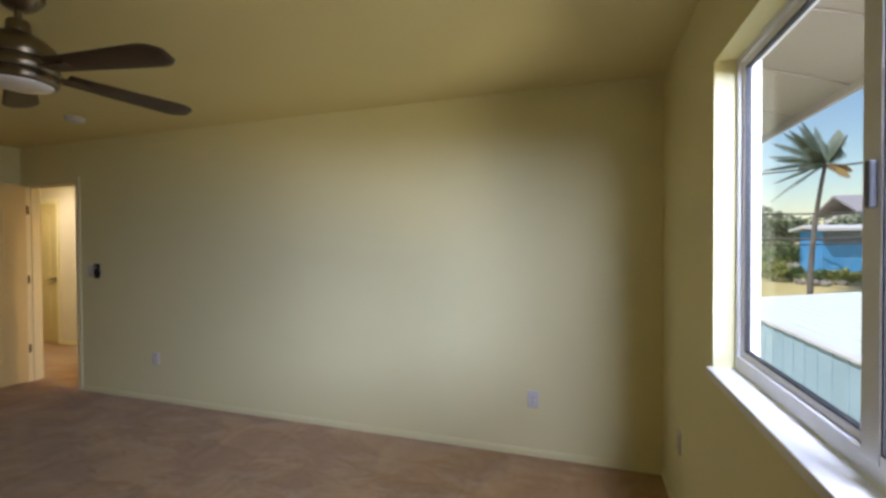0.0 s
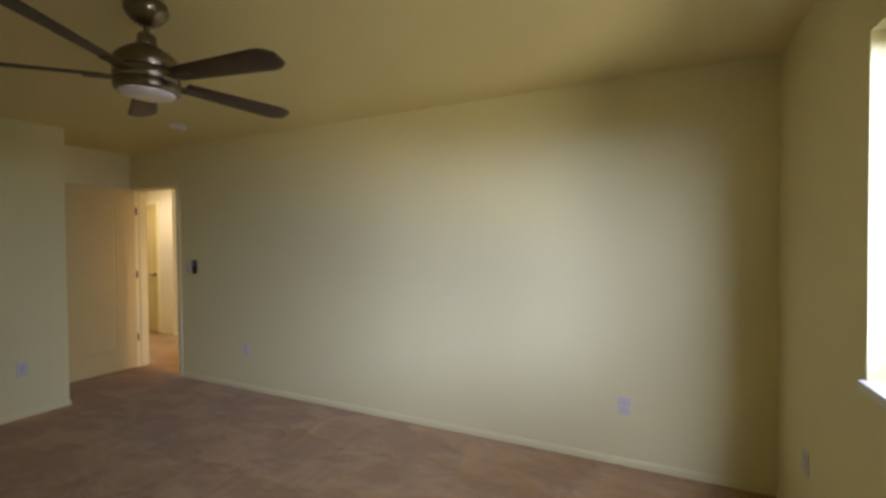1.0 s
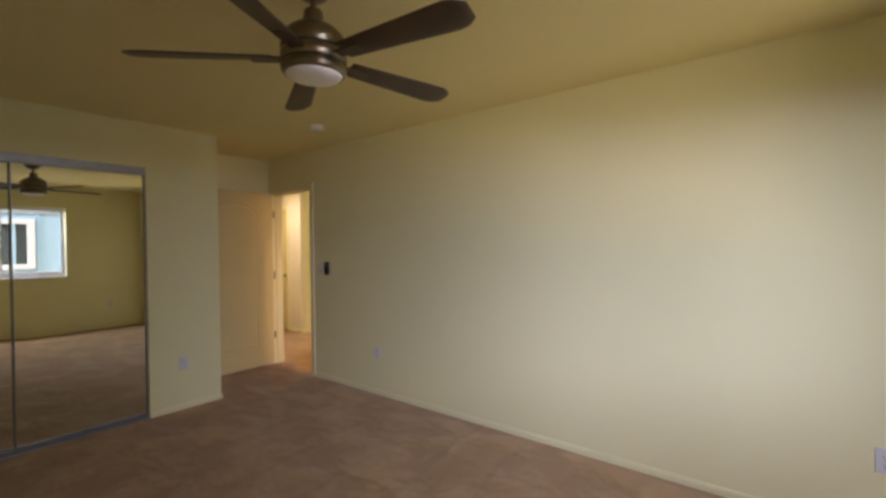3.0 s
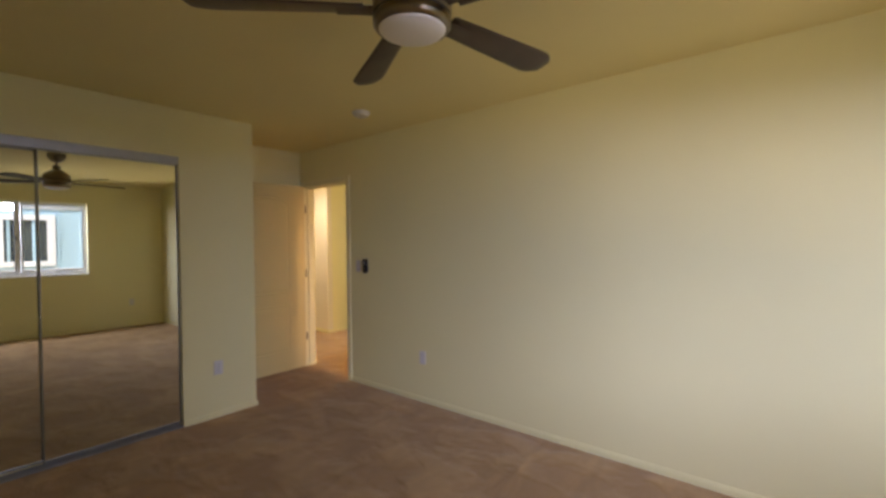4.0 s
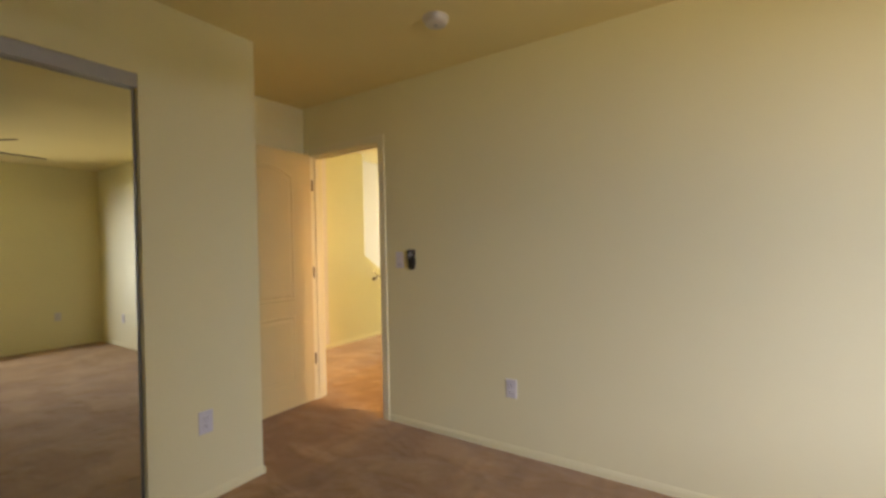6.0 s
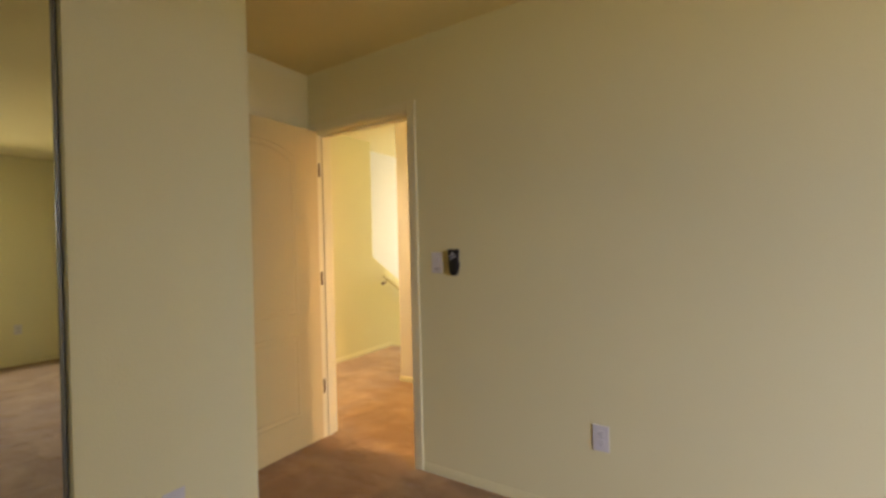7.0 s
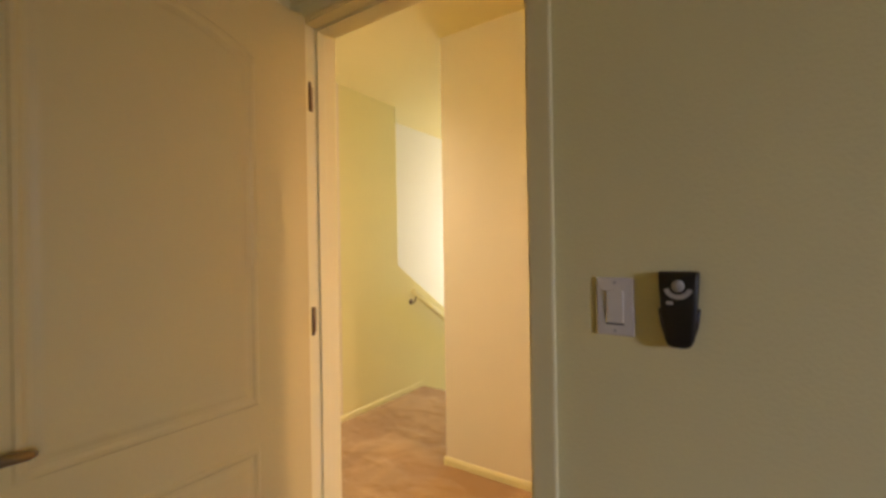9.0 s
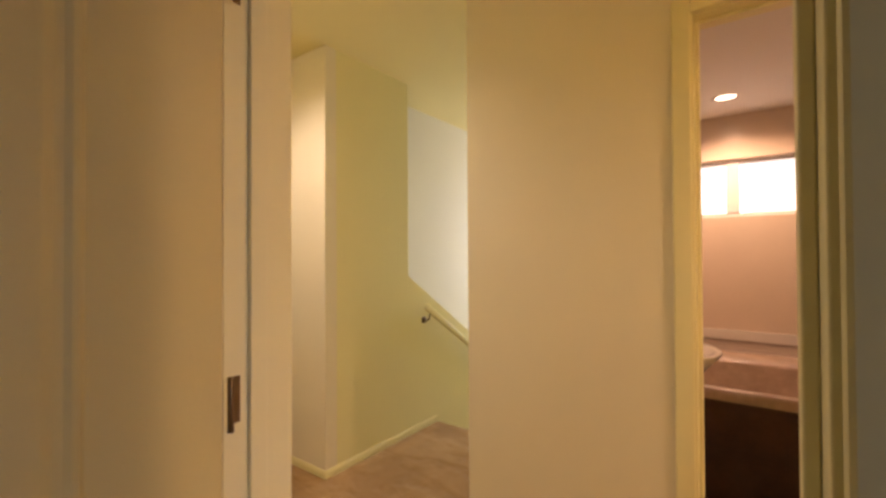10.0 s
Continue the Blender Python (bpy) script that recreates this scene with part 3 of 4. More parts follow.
motor = part("motor_housing", lathe([(0, -0.196), (0.046, -0.200), (0.070, -0.214), (0.094, -0.231), (0.112, -0.249), (0.121, -0.266), (0.123, -0.300), (0.118, -0.306), (0.118, -0.312), (0.123, -0.317),
                                     (0.123, -0.352), (0.117, -0.356), (0.117, -0.362), (0.122, -0.367), (0.121, -0.388), (0.114, -0.396), (0.106, -0.398), (0, -0.398)], 64), NICKEL, fan, "", True)
part("band", lathe([(0.1195, -0.305), (0.1215, -0.3065), (0.1215, -0.3115), (0.1195, -0.3135)], 64), SLOT, motor, "dark groove")
part("band", lathe([(0.1185, -0.3555), (0.1205, -0.357), (0.1205, -0.3615), (0.1185, -0.363)], 64), SLOT, motor, "dark groove")
part("light_lens", lathe([(0.0, -0.418), (0.040, -0.417), (0.075, -0.413), (0.097, -0.406), (0.105, -0.398), (0.104, -0.392)], 48), OPAL, fan, "unlit opal glass light lens", True)


def blade_mesh():
    """A tapering blade with a rounded tip, pitched about its length."""
    n, rows = 16, []
    bm = bmesh.new()
    for k in range(n + 1):
        s = k / n
        r = 0.15 + 0.52 * s
        half = 0.046 + 0.026 * s
        if s > 0.86:
            half *= math.sqrt(max(0.03, 1 - ((s - 0.86) / 0.145) ** 2)) * 0.5 + 0.5 * (1 - (s - 0.86) / 0.6)
        ring = []
        for off, th in ((-1, 0), (-0.8, 0.004), (0, 0.005), (0.8, 0.004), (1, 0), (0.8, -0.004), (0, -0.005), (-0.8, -0.004)):
            ring.append(bm.verts.new(Matrix.Rotation(radians(-13), 3, "X") @ Vector((r, off * half, th))))
        rows.append(ring)
    for a, c in zip(rows, rows[1:]):
        for j in range(8):
            bm.faces.new((a[j], a[(j + 1) % 8], c[(j + 1) % 8], c[j]))
    bm.faces.new(rows[0][::-1])
    bm.faces.new(rows[-1])
    bmesh.ops.recalc_face_normals(bm, faces=bm.faces[:])
    return bm


for k in range(5):
    turn = Matrix.Rotation(radians(8 + 72 * k), 4, "Z")
    bm = blade_mesh()
    bm.transform(turn @ Matrix.Translation((0, 0, -0.335)))
    bl = part("blade", bm, BLADE, fan, "dark wooden fan blade", True)
    arm = box((0.105, -0.026, -0.344), (0.235, 0.026, -0.338), 0.002, 1)
    arm.transform(turn)
    part("blade_bracket", arm, BLADE, bl)

# ---- small fixtures on walls and ceiling ----
def smoke_alarm(x, y, z, label):
    a = thing("smoke_detector", (x, y, z), label, "smoke detector")
    part("base", lathe([(0, 0), (0.068, 0), (0.070, -0.004), (0.069, -0.012), (0, -0.012)], 40), PLASTIC, a, "", True)
    part("cover", lathe([(0.063, -0.012), (0.064, -0.020), (0.058, -0.032), (0.046, -0.038), (0.0, -0.040)], 40), PLASTIC, a, "", True)
    part("test_button", lathe([(0.0, -0.043), (0.010, -0.0425), (0.012, -0.040), (0.012, -0.038)], 20), GREYP, a, "", True)


smoke_alarm(-4.315, -0.555, CZ, "round white smoke detector on the bedroom ceiling")
smoke_alarm(-6.29, 0.745, HZ, "round white smoke detector on the hall ceiling")


def outlet(x, y, z, turn, label):
    """A duplex socket plate; faces -y before its turn."""
    o = thing("wall_outlet", (x, y, z), label, "wall outlet", "wall outlets", turn)
    pl = part("cover_plate", box((-0.036, -0.006, -0.058), (0.036, 0.0, 0.058), 0.004, 2), PLASTIC, o)
    for dz in (-0.0195, 0.0195):
        so = part("socket", box((-0.0165, -0.0085, dz - 0.0145), (0.0165, -0.005, dz + 0.0145), 0.004, 2), PLASTIC, o)
        for dx, hh in ((-0.0065, 0.0045), (0.0065, 0.0036)):
            part("slot", box((dx - 0.0012, -0.0092, dz + 0.003 - hh), (dx + 0.0012, -0.008, dz + 0.003 + hh)), SLOT, so)
        part("slot", box((-0.0024, -0.0092, dz - 0.0105), (0.0024, -0.008, dz - 0.0065)), SLOT, so)
    part("screw", lathe([(0, 0), (0.003, 0), (0.003, 0.0012), (0, 0.0014)], 12, Matrix.Translation((0, -0.006, 0)) @ Matrix.Rotation(radians(90), 4, "X")), GREYP, o)


outlet(-4.185, 0.0, 0.395, 0, "white duplex wall outlet on the cream wall")
outlet(-0.785, 0.0, 0.385, 0, "white duplex wall outlet on the cream wall near the window corner")
outlet(CL, -1.262, 0.405, 90, "white duplex wall outlet beside the mirrored closet")
outlet(0.0, -0.48, 0.42, -90, "white duplex wall outlet below the window wall's corner")

sw = thing("light_switch", (-5.037, 0.0, 1.180), "white rocker light switch by the doorway", "light switch")
part("cover_plate", box((-0.036, -0.006, -0.058), (0.036, 0.0, 0.058), 0.004, 2), PLASTIC, sw)
rk = box((-0.0165, -0.0095, -0.033), (0.0165, -0.005, 0.033), 0.002, 2)
rk.transform(Matrix.Rotation(radians(2.5), 4, "X"))
part("rocker", rk, PLASTIC, sw)
part("rocker_gap", box((-0.0175, -0.0068, -0.0365), (0.0175, -0.0058, -0.0335)), SLOT, sw)
for dz in (-0.048, 0.048):
    part("screw", lathe([(0, 0), (0.003, 0), (0.003, 0.0012), (0, 0.0014)], 12, Matrix.Translation((0, -0.006, dz)) @ Matrix.Rotation(radians(90), 4, "X")), GREYP, sw)

# fan remote in its wall cradle: a tapered black body
rem = thing("remote_control", (-4.923, 0.0, 1.182), "black fan remote control in a wall cradle by the switch", "remote control")


def loft(sections, steps=24, power=4.0):
    """Rounded-rectangle sections (z, half width, front y, back y) joined from bottom to top."""
    bm = bmesh.new()
    rings = []
    for z, hwid, yf, yb in sections:
        ring = []
        for k in range(steps):
            a = 2 * math.pi * k / steps
            c, s = math.cos(a), math.sin(a)
            c, s = math.copysign(abs(c) ** (2 / power), c), math.copysign(abs(s) ** (2 / power), s)
            ring.append(bm.verts.new((c * hwid, (yf + yb) / 2 + s * (yb - yf) / 2, z)))
        rings.append(ring)
    for a, c in zip(rings, rings[1:]):
        for k in range(steps):
            bm.faces.new((a[k], a[(k + 1) % steps], c[(k + 1) % steps], c[k]))
    bm.faces.new(rings[0][::-1])
    bm.faces.new(rings[-1])
    bmesh.ops.recalc_face_normals(bm, faces=bm.faces[:])
    return bm


part("cradle", loft([(-0.066, 0.016, -0.014, 0), (-0.060, 0.022, -0.020, 0), (-0.03, 0.031, -0.023, 0), (-0.004, 0.0345, -0.023, 0), (0.002, 0.0345, -0.020, 0)]), BLACKP, rem, "", True)
part("body", loft([(-0.070, 0.012, -0.020, -0.006), (-0.066, 0.019, -0.024, -0.004), (-0.054, 0.0245, -0.027, -0.004), (0.0, 0.030, -0.028, -0.004), (0.045, 0.033, -0.028, -0.004), (0.066, 0.034, -0.025, -0.004), (0.070, 0.032, -0.020, -0.006)]), BLACKP, rem, "", True)
flat = Matrix.Rotation(radians(90), 4, "X")
part("dial_button", lathe([(0, 0.004), (0.009, 0.0035), (0.011, 0.0), (0.011, -0.003)], 24, Matrix.Translation((0, -0.0275, 0.044)) @ flat), GREYP, rem, "", True)
arc = bmesh.new()
prev = None
for k in range(17):
    a = radians(195 + 150 * k / 16)
    row = [arc.verts.new((r * math.cos(a), -0.0292, 0.044 + r * math.sin(a))) for r in (0.016, 0.024)] + [arc.verts.new((r * math.cos(a), -0.0262, 0.044 + r * math.sin(a))) for r in (0.0245, 0.0155)]
    if prev:
        for j in range(4):
            arc.faces.new((prev[j], prev[(j + 1) % 4], row[(j + 1) % 4], row[j]))
    prev = row
bmesh.ops.recalc_face_normals(arc, faces=arc.faces[:])
part("arc_buttons", arc, GREYP, rem, "grey curved button row")
part("small_button", box((-0.020, -0.0292, 0.010), (-0.008, -0.0262, 0.016), 0.001, 1), GREYP, rem)

# ---- stairs and handrail ----
for k in range(13):
    y0 = 2.37 + 0.255 * k
    st = box((SX0, y0 - 0.022, -0.19 * (k + 1) - 0.20), (SX1, y0 + 0.255, -0.19 * (k + 1)), 0.012, 2)
    if y0 + 0.25 < yn:
        tagged(link("stair_step", st, CARPET), "carpeted brown stair step going down", "stair step", "stair steps", "structure")
rail = thing("handrail", (SX0, 2.18, 0.915), "cream painted sloping handrail on metal wall brackets", "handrail")
rp = loft([(0.0, 0.020, -0.021, 0.021), (0.004, 0.023, -0.024, 0.024), (2.6, 0.023, -0.024, 0.024)], 20, 2.6)
rp.transform(Matrix.Translation((0.062, -0.015, 0.012)) @ Matrix.Rotation(radians(-90) + math.atan(-0.64), 4, "X"))
part("rail_bar", rp, TRIM, rail, "", True)
for d in (0.03, 1.2, 2.2):
    by, bz = d, -0.64 * d - 0.020
    br = part("bracket", tube([(0.004, by, bz - 0.055), (0.030, by, bz - 0.058), (0.055, by, bz - 0.040), (0.060, by, bz - 0.004)], 0.0065, 12), BRONZE, rail, "dark metal rail bracket", True)
    part("bracket_plate", lathe([(0, 0), (0.026, 0), (0.026, 0.004), (0.018, 0.008), (0, 0.009)], 24, Matrix.Translation((0.0, by, bz - 0.055)) @ Matrix.Rotation(radians(90), 4, "Y")), BRONZE, br, "", True)

# ---- bathroom ----
bw = thing("window_2", (-5.415, BY1 + 0.05, 1.615), "white vinyl high bathroom window with daylit frosted panes", "window")
bw["kind"] = "structure"
for lo, hi in (((-0.535, 0, 0), (-0.495, 0.06, 0.475)), ((0.495, 0, 0), (0.535, 0.06, 0.475)), ((-0.495, 0.001, 0), (0.495, 0.059, 0.038)), ((-0.495, 0.001, 0.437), (0.495, 0.059, 0.475)), ((-0.045, -0.012, 0.038), (0.045, 0.058, 0.437))):
    part("window_frame", box(lo, hi, 0.003, 2), VINYL, bw)
for a, b in ((-0.495, -0.045), (0.045, 0.495)):
    part("pane", box((a, 0.028, 0.038), (b, 0.034, 0.437)), FROST, bw, "daylit frosted glass pane")
tub = thing("bathtub", (-5.2, 3.055, 0.0), "brown marble soaking tub deck with a dark wooden apron", "bathtub")
rim = bmesh.new()
TW, TD, TZ = 0.95, 0.80, 0.615


def tub_ring(bm, hx, hy, z, power, steps=40, cy=0.27):
    out = []
    for k in range(steps):
        a = 2 * math.pi * k / steps
        c, s = math.cos(a), math.sin(a)
        out.append(bm.verts.new((math.copysign(abs(c) ** (2 / power), c) * hx, cy + math.copysign(abs(s) ** (2 / power), s) * hy, z)))
    return out


rings = [tub_ring(rim, hx, hy, z, p, 40, cy) for hx, hy, z, p, cy in ((TW, TD, TZ - 0.05, 30, 0), (TW, TD, TZ, 30, 0), (TW - 0.12, 0.36, TZ, 4, -0.36), (TW - 0.14, 0.34, TZ - 0.02, 4, -0.36), (TW - 0.22, 0.28, TZ - 0.40, 3.4, -0.36), (TW - 0.36, 0.18, TZ - 0.44, 3, -0.36))]
for a, c in zip(rings, rings[1:]):
    for k in range(40):
        rim.faces.new((a[k], a[(k + 1) % 40], c[(k + 1) % 40], c[k]))
rim.faces.new(rings[-1])
bmesh.ops.recalc_face_normals(rim, faces=rim.faces[:])
part("basin", rim, TUBSTONE, tub, "", True)
part("apron", box((-TW, -TD + 0.004, 0.0), (TW, -TD + 0.024, TZ - 0.048), 0.003, 2), DARKWOOD, tub, "dark stained wooden apron")
part("end_panel", box((-TW, -TD + 0.024, 0.0), (-TW + 0.02, TD - 0.002, TZ - 0.052), 0.003, 2), DARKWOOD, tub)
part("surround_ledge", box((-TW, TD - 0.02, TZ + 0.001), (TW, TD + 0.003, TZ + 0.08), 0.002, 2), PORCELAIN, tub, "white splash ledge")
sink = thing("pedestal_sink", (-5.655, 2.02, 0.0), "white porcelain pedestal washbasin beside the tub", "sink")
part("pedestal", lathe([(0, 0), (0.13, 0), (0.125, 0.03), (0.085, 0.12), (0.07, 0.4), (0.085, 0.66), (0.10, 0.72), (0, 0.72)], 32), PORCELAIN, sink, "", True)
part("bowl", lathe([(0, 0.70), (0.10, 0.71), (0.19, 0.76), (0.245, 0.825), (0.262, 0.85), (0.255, 0.857), (0.225, 0.852), (0.17, 0.79), (0.08, 0.755), (0, 0.75)], 48), PORCELAIN, sink, "", True)
can = thing("recessed_light", (-5.43, 3.35, CZ), "lit recessed ceiling light with a white trim ring", "ceiling light")
part("trim_ring", lathe([(0.062, 0.001), (0.066, -0.004), (0.084, -0.005), (0.090, 0.0)], 40), PLASTIC, can, "", True)
part("lens", lathe([(0, -0.0015), (0.05, -0.001), (0.063, 0.0)], 40), CANGLOW, can, "glowing lamp lens", True)
# unseen hall fitting, added from the warm tone of the walls
can2 = thing("recessed_light", (-3.75, 0.6, HZ), "unseen lit recessed hall ceiling light with a white trim ring", "ceiling light")
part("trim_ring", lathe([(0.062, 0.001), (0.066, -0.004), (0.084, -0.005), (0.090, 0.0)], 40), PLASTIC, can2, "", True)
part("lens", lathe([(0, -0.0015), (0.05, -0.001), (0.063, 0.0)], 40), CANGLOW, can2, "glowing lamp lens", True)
# second unseen fitting, added to go with the west fill lamp
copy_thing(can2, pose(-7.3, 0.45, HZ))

# ---- outdoors ----
def ground_z(x, y):
    """Level beside the house, climbing to a bank behind the neighbours' roofs."""
    r = math.hypot(x, y)
    a = min(1, max(0, (r - 15) / 12))
    return -2.9 + (2.15 * a * a * (3 - 2 * a) if y > 0 else 0.0) + (0.15 * math.sin(x * 0.31) * math.cos(y * 0.27) if r > 24 else 0)


def sheet():
    bm = bmesh.new()
    cs = [-1500, -500, -200, -100, -60] + [-40 + 2 * k for k in range(46)] + [60, 80, 120, 200, 500, 1500]
    grid = [[bm.verts.new((x, y, ground_z(x, y))) for y in cs] for x in cs]
    for i in range(len(cs) - 1):
        for j in range(len(cs) - 1):
            bm.faces.new((grid[i][j], grid[i + 1][j], grid[i + 1][j + 1], grid[i][j + 1]))
    return bm


structure("ground", sheet(), GROUND, "dry yellow grass ground rising to a bank", "ground")

eave = thing("roof_eave", (0.15, -1.5, 2.45), "grey-white boarded eave overhanging the window wall", "eave")
eave["kind"] = "structure"
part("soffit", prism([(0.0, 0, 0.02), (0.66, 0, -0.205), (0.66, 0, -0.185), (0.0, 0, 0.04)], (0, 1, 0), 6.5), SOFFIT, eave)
# fascia takes the grey soffit colour: its inner side's shade is painted in
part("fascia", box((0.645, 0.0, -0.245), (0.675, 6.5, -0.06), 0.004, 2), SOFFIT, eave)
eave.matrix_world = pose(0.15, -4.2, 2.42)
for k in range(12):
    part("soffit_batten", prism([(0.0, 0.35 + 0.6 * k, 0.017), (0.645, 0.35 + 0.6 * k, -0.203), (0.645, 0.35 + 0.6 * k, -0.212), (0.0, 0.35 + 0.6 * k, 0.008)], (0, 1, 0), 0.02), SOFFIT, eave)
part("roof_deck", prism([(-7.0, 0, 2.2), (0.68, 0, -0.055), (0.68, 0, -0.02), (-7.0, 0, 2.24)], (0, 1, 0), 6.5), DARKROOF, eave)

# low pale-blue boarded wall across the side yard
par = thing("boarded_wall", (3.0, 3.95, 0.0), "pale blue board-and-batten garden wall with a white cap", "fence")
part("board_panel", box((0.0, 0.0, -2.95), (0.05, 8.4, -0.19), 0.0), SIDING, par)
for k in range(21):
    part("batten", box((-0.016, 0.02 + 0.41 * k, -2.95), (-0.001, 0.065 + 0.41 * k, -0.19), 0.003, 1), SIDING, par)
part("cap", box((-0.05, -0.02, -0.19), (0.10, 8.42, -0.14), 0.006, 2), WHITEEXT, par, "white painted cap")
part("end_post", box((-0.06, -0.11, -2.95), (0.10, -0.02, -0.11), 0.006, 2), WHITEEXT, par, "white painted post")

# neighbour's pale shingled roof, course by course
roof = thing("neighbour_roof", (3.2, 5.5, -0.62), "pale weathered shingle roof of a low building", "roof")
part("deck", prism([(0, 0, -0.10), (9.0, 0, 0.80), (9.0, 0, 0.86), (0, 0, -0.04)], (0, 1, 0), 8.6), SHINGLE, roof)
cbm = box((0.0, 0.0, 0.0), (0.30, 8.6, 0.016), 0.004, 1)
cbm.transform(Matrix.Rotation(radians(-5.71 + 2.6), 4, "Y"))
first = None
for k in range(32):
    if first is None:
        first = part("shingle_course", cbm, SHINGLE, roof)
        ob = first
    else:
        ob = new("shingle_course", first.data)
        ob.parent = roof
    ob.location = (0.28 * k, 0.0, -0.036 + 0.028 * k)
part("fascia", box((-0.04, 0, -0.22), (0.0, 8.6, -0.02), 0.004, 1), WHITEEXT, roof, "white fascia board")
part("wall", box((0.25, 0.25, -2.4), (8.8, 8.4, -0.13)), SIDING, roof, "pale blue wall below the roof")
lean = thing("porch_roof", (3.2, 2.2, -1.05), "blue-grey felted low porch roof", "roof")
part("deck", prism([(0, 0, 0.0), (6.0, 0, 0.5), (6.0, 0, 0.56), (0, 0, 0.06)], (0, 1, 0), 3.2), DARKROOF, lean)
part("wall", box((0.2, 0.2, -2.0), (5.8, 3.0, 0.01)), SIDING, lean)

# neighbouring house facing the window, seen in the closet mirrors
house = thing("neighbour_house", (4.2, -7.0, -2.9), "pale blue board-and-batten house with white trim", "house")
part("wall", box((0.0, 0.0, 0.0), (5.0, 8.6, 5.15)), SIDING, house)
for k in range(21):
    part("batten", box((-0.018, 0.02 + 0.41 * k, 0.0), (-0.001, 0.07 + 0.41 * k, 5.14), 0.003, 1), SIDING, house)
part("frieze_board", box((-0.04, -0.02, 5.15), (5.04, 8.62, 5.42), 0.006, 1), WHITEEXT, house, "white frieze board")
part("roof", prism([(-0.2, 0, 5.43), (2.5, 0, 6.9), (5.2, 0, 5.43), (5.2, 0, 5.55), (2.5, 0, 7.05), (-0.2, 0, 5.55)], (0, 1, 0), 8.6), DARKROOF, house)
part("belt_board", box((-0.035, 0.0, 3.66), (-0.001, 8.6, 3.80), 0.005, 1), WHITEEXT, house, "white belt board")


def house_window(y0, y1, z0, z1):
    w = part("window", box((-0.004, y0, z0), (-0.001, y1, z1)), DARKGLASS, house, "dark window glass in white trim")
    for lo, hi in (((-0.05, y0 - 0.14, z0 - 0.12), (-0.005, y0, z1 + 0.12)), ((-0.05, y1, z0 - 0.12), (-0.005, y1 + 0.14, z1 + 0.12)),
                   ((-0.049, y0, z1), (-0.006, y1, z1 + 0.12)), ((-0.049, y0, z0 - 0.12), (-0.006, y1, z0))):
        part("trim", box(lo, hi, 0.005, 1), WHITEEXT, w)


house_window(5.30, 6.00, 3.98, 4.90)
house_window(3.2, 3.9, 3.98, 4.90)

# bright blue house on the bank
bh = thing("blue_house", (12.7, 27.5, -0.9), "bright blue single-storey house with a low roof", "house")
part("wall", box((0, 0, -1), (14, 2.8, 2.9)), BLUEHOUSE, bh)
part("roof", prism([(-0.4, -0.6, 2.9), (-0.4, 1.4, 3.1), (-0.4, 3.4, 2.9), (-0.4, 3.4, 3.05), (-0.4, 1.4, 3.28), (-0.4, -0.6, 3.05)], (1, 0, 0), 15.4), WHITEEXT, bh, "pale low-pitched roof")
# thin dark box in place of the shade cast by the eave
part("eave_shade", box((0.0, -0.05, 2.2), (14, -0.002, 2.88)), DARKROOF, bh, "dark strip put in as the shade under the eave")
for wx in (3.0, 7.5, 11):
    part("window", box((wx, -0.03, 0.9), (wx + 1.1, -0.002, 1.9), 0.01, 1), DARKGLASS, bh)
gw = thing("low_wall", (9.5, 33.5, -0.9), "low white garden wall", "wall")
part("wall_body", box((0, 0, -0.6), (5.0, 0.2, 0.9)), WHITEEXT, gw)
part("coping", box((-0.05, -0.05, 0.9), (5.05, 0.25, 1.05), 0.02, 1), WHITEEXT, gw)
gh = thing("grey_house", (21.6, 42.0, -0.9), "distant house with a pale grey roof", "house")
part("wall", box((0, 0, -1), (9, 6, 4.6)), WHITEEXT, gh)
part("roof", prism([(-0.6, -0.7, 4.6), (-0.6, 3.0, 6.2), (-0.6, 6.7, 4.6), (-0.6, 6.7, 4.75), (-0.6, 3.0, 6.4), (-0.6, -0.7, 4.75)], (1, 0, 0), 10.2), SOFFIT, gh)


def leaf_cloud(rng, lobes, count, size):
    """Leaves scattered through overlapping lobes (x, y, z, rx, ry, rz), thinner towards the rim."""
    verts, faces = [], []
    for _ in range(count):
        lx, ly, lz, rx, ry, rz = rng.choice(lobes)
        d = Vector((rng.gauss(0, 1), rng.gauss(0, 1), rng.gauss(0, 1))).normalized() * (rng.random() ** 0.42)
        c = Vector((lx + d.x * rx, ly + d.y * ry, lz + d.z * rz))
        s = size * rng.uniform(0.6, 1.4)
        q = Euler((rng.uniform(-1, 1), rng.uniform(-1, 1), rng.uniform(0, 6.28))).to_matrix()
        n = len(verts)
        verts += [tuple(c + q @ Vector(p)) for p in ((-s, 0, 0), (0, -s * 0.42, s * 0.08), (s, 0, 0), (0, s * 0.42, s * 0.08))]
        faces.append((n, n + 1, n + 2, n + 3))
    me = bpy.data.meshes.new("crown")
    me.from_pydata(verts, [], faces)
    return me


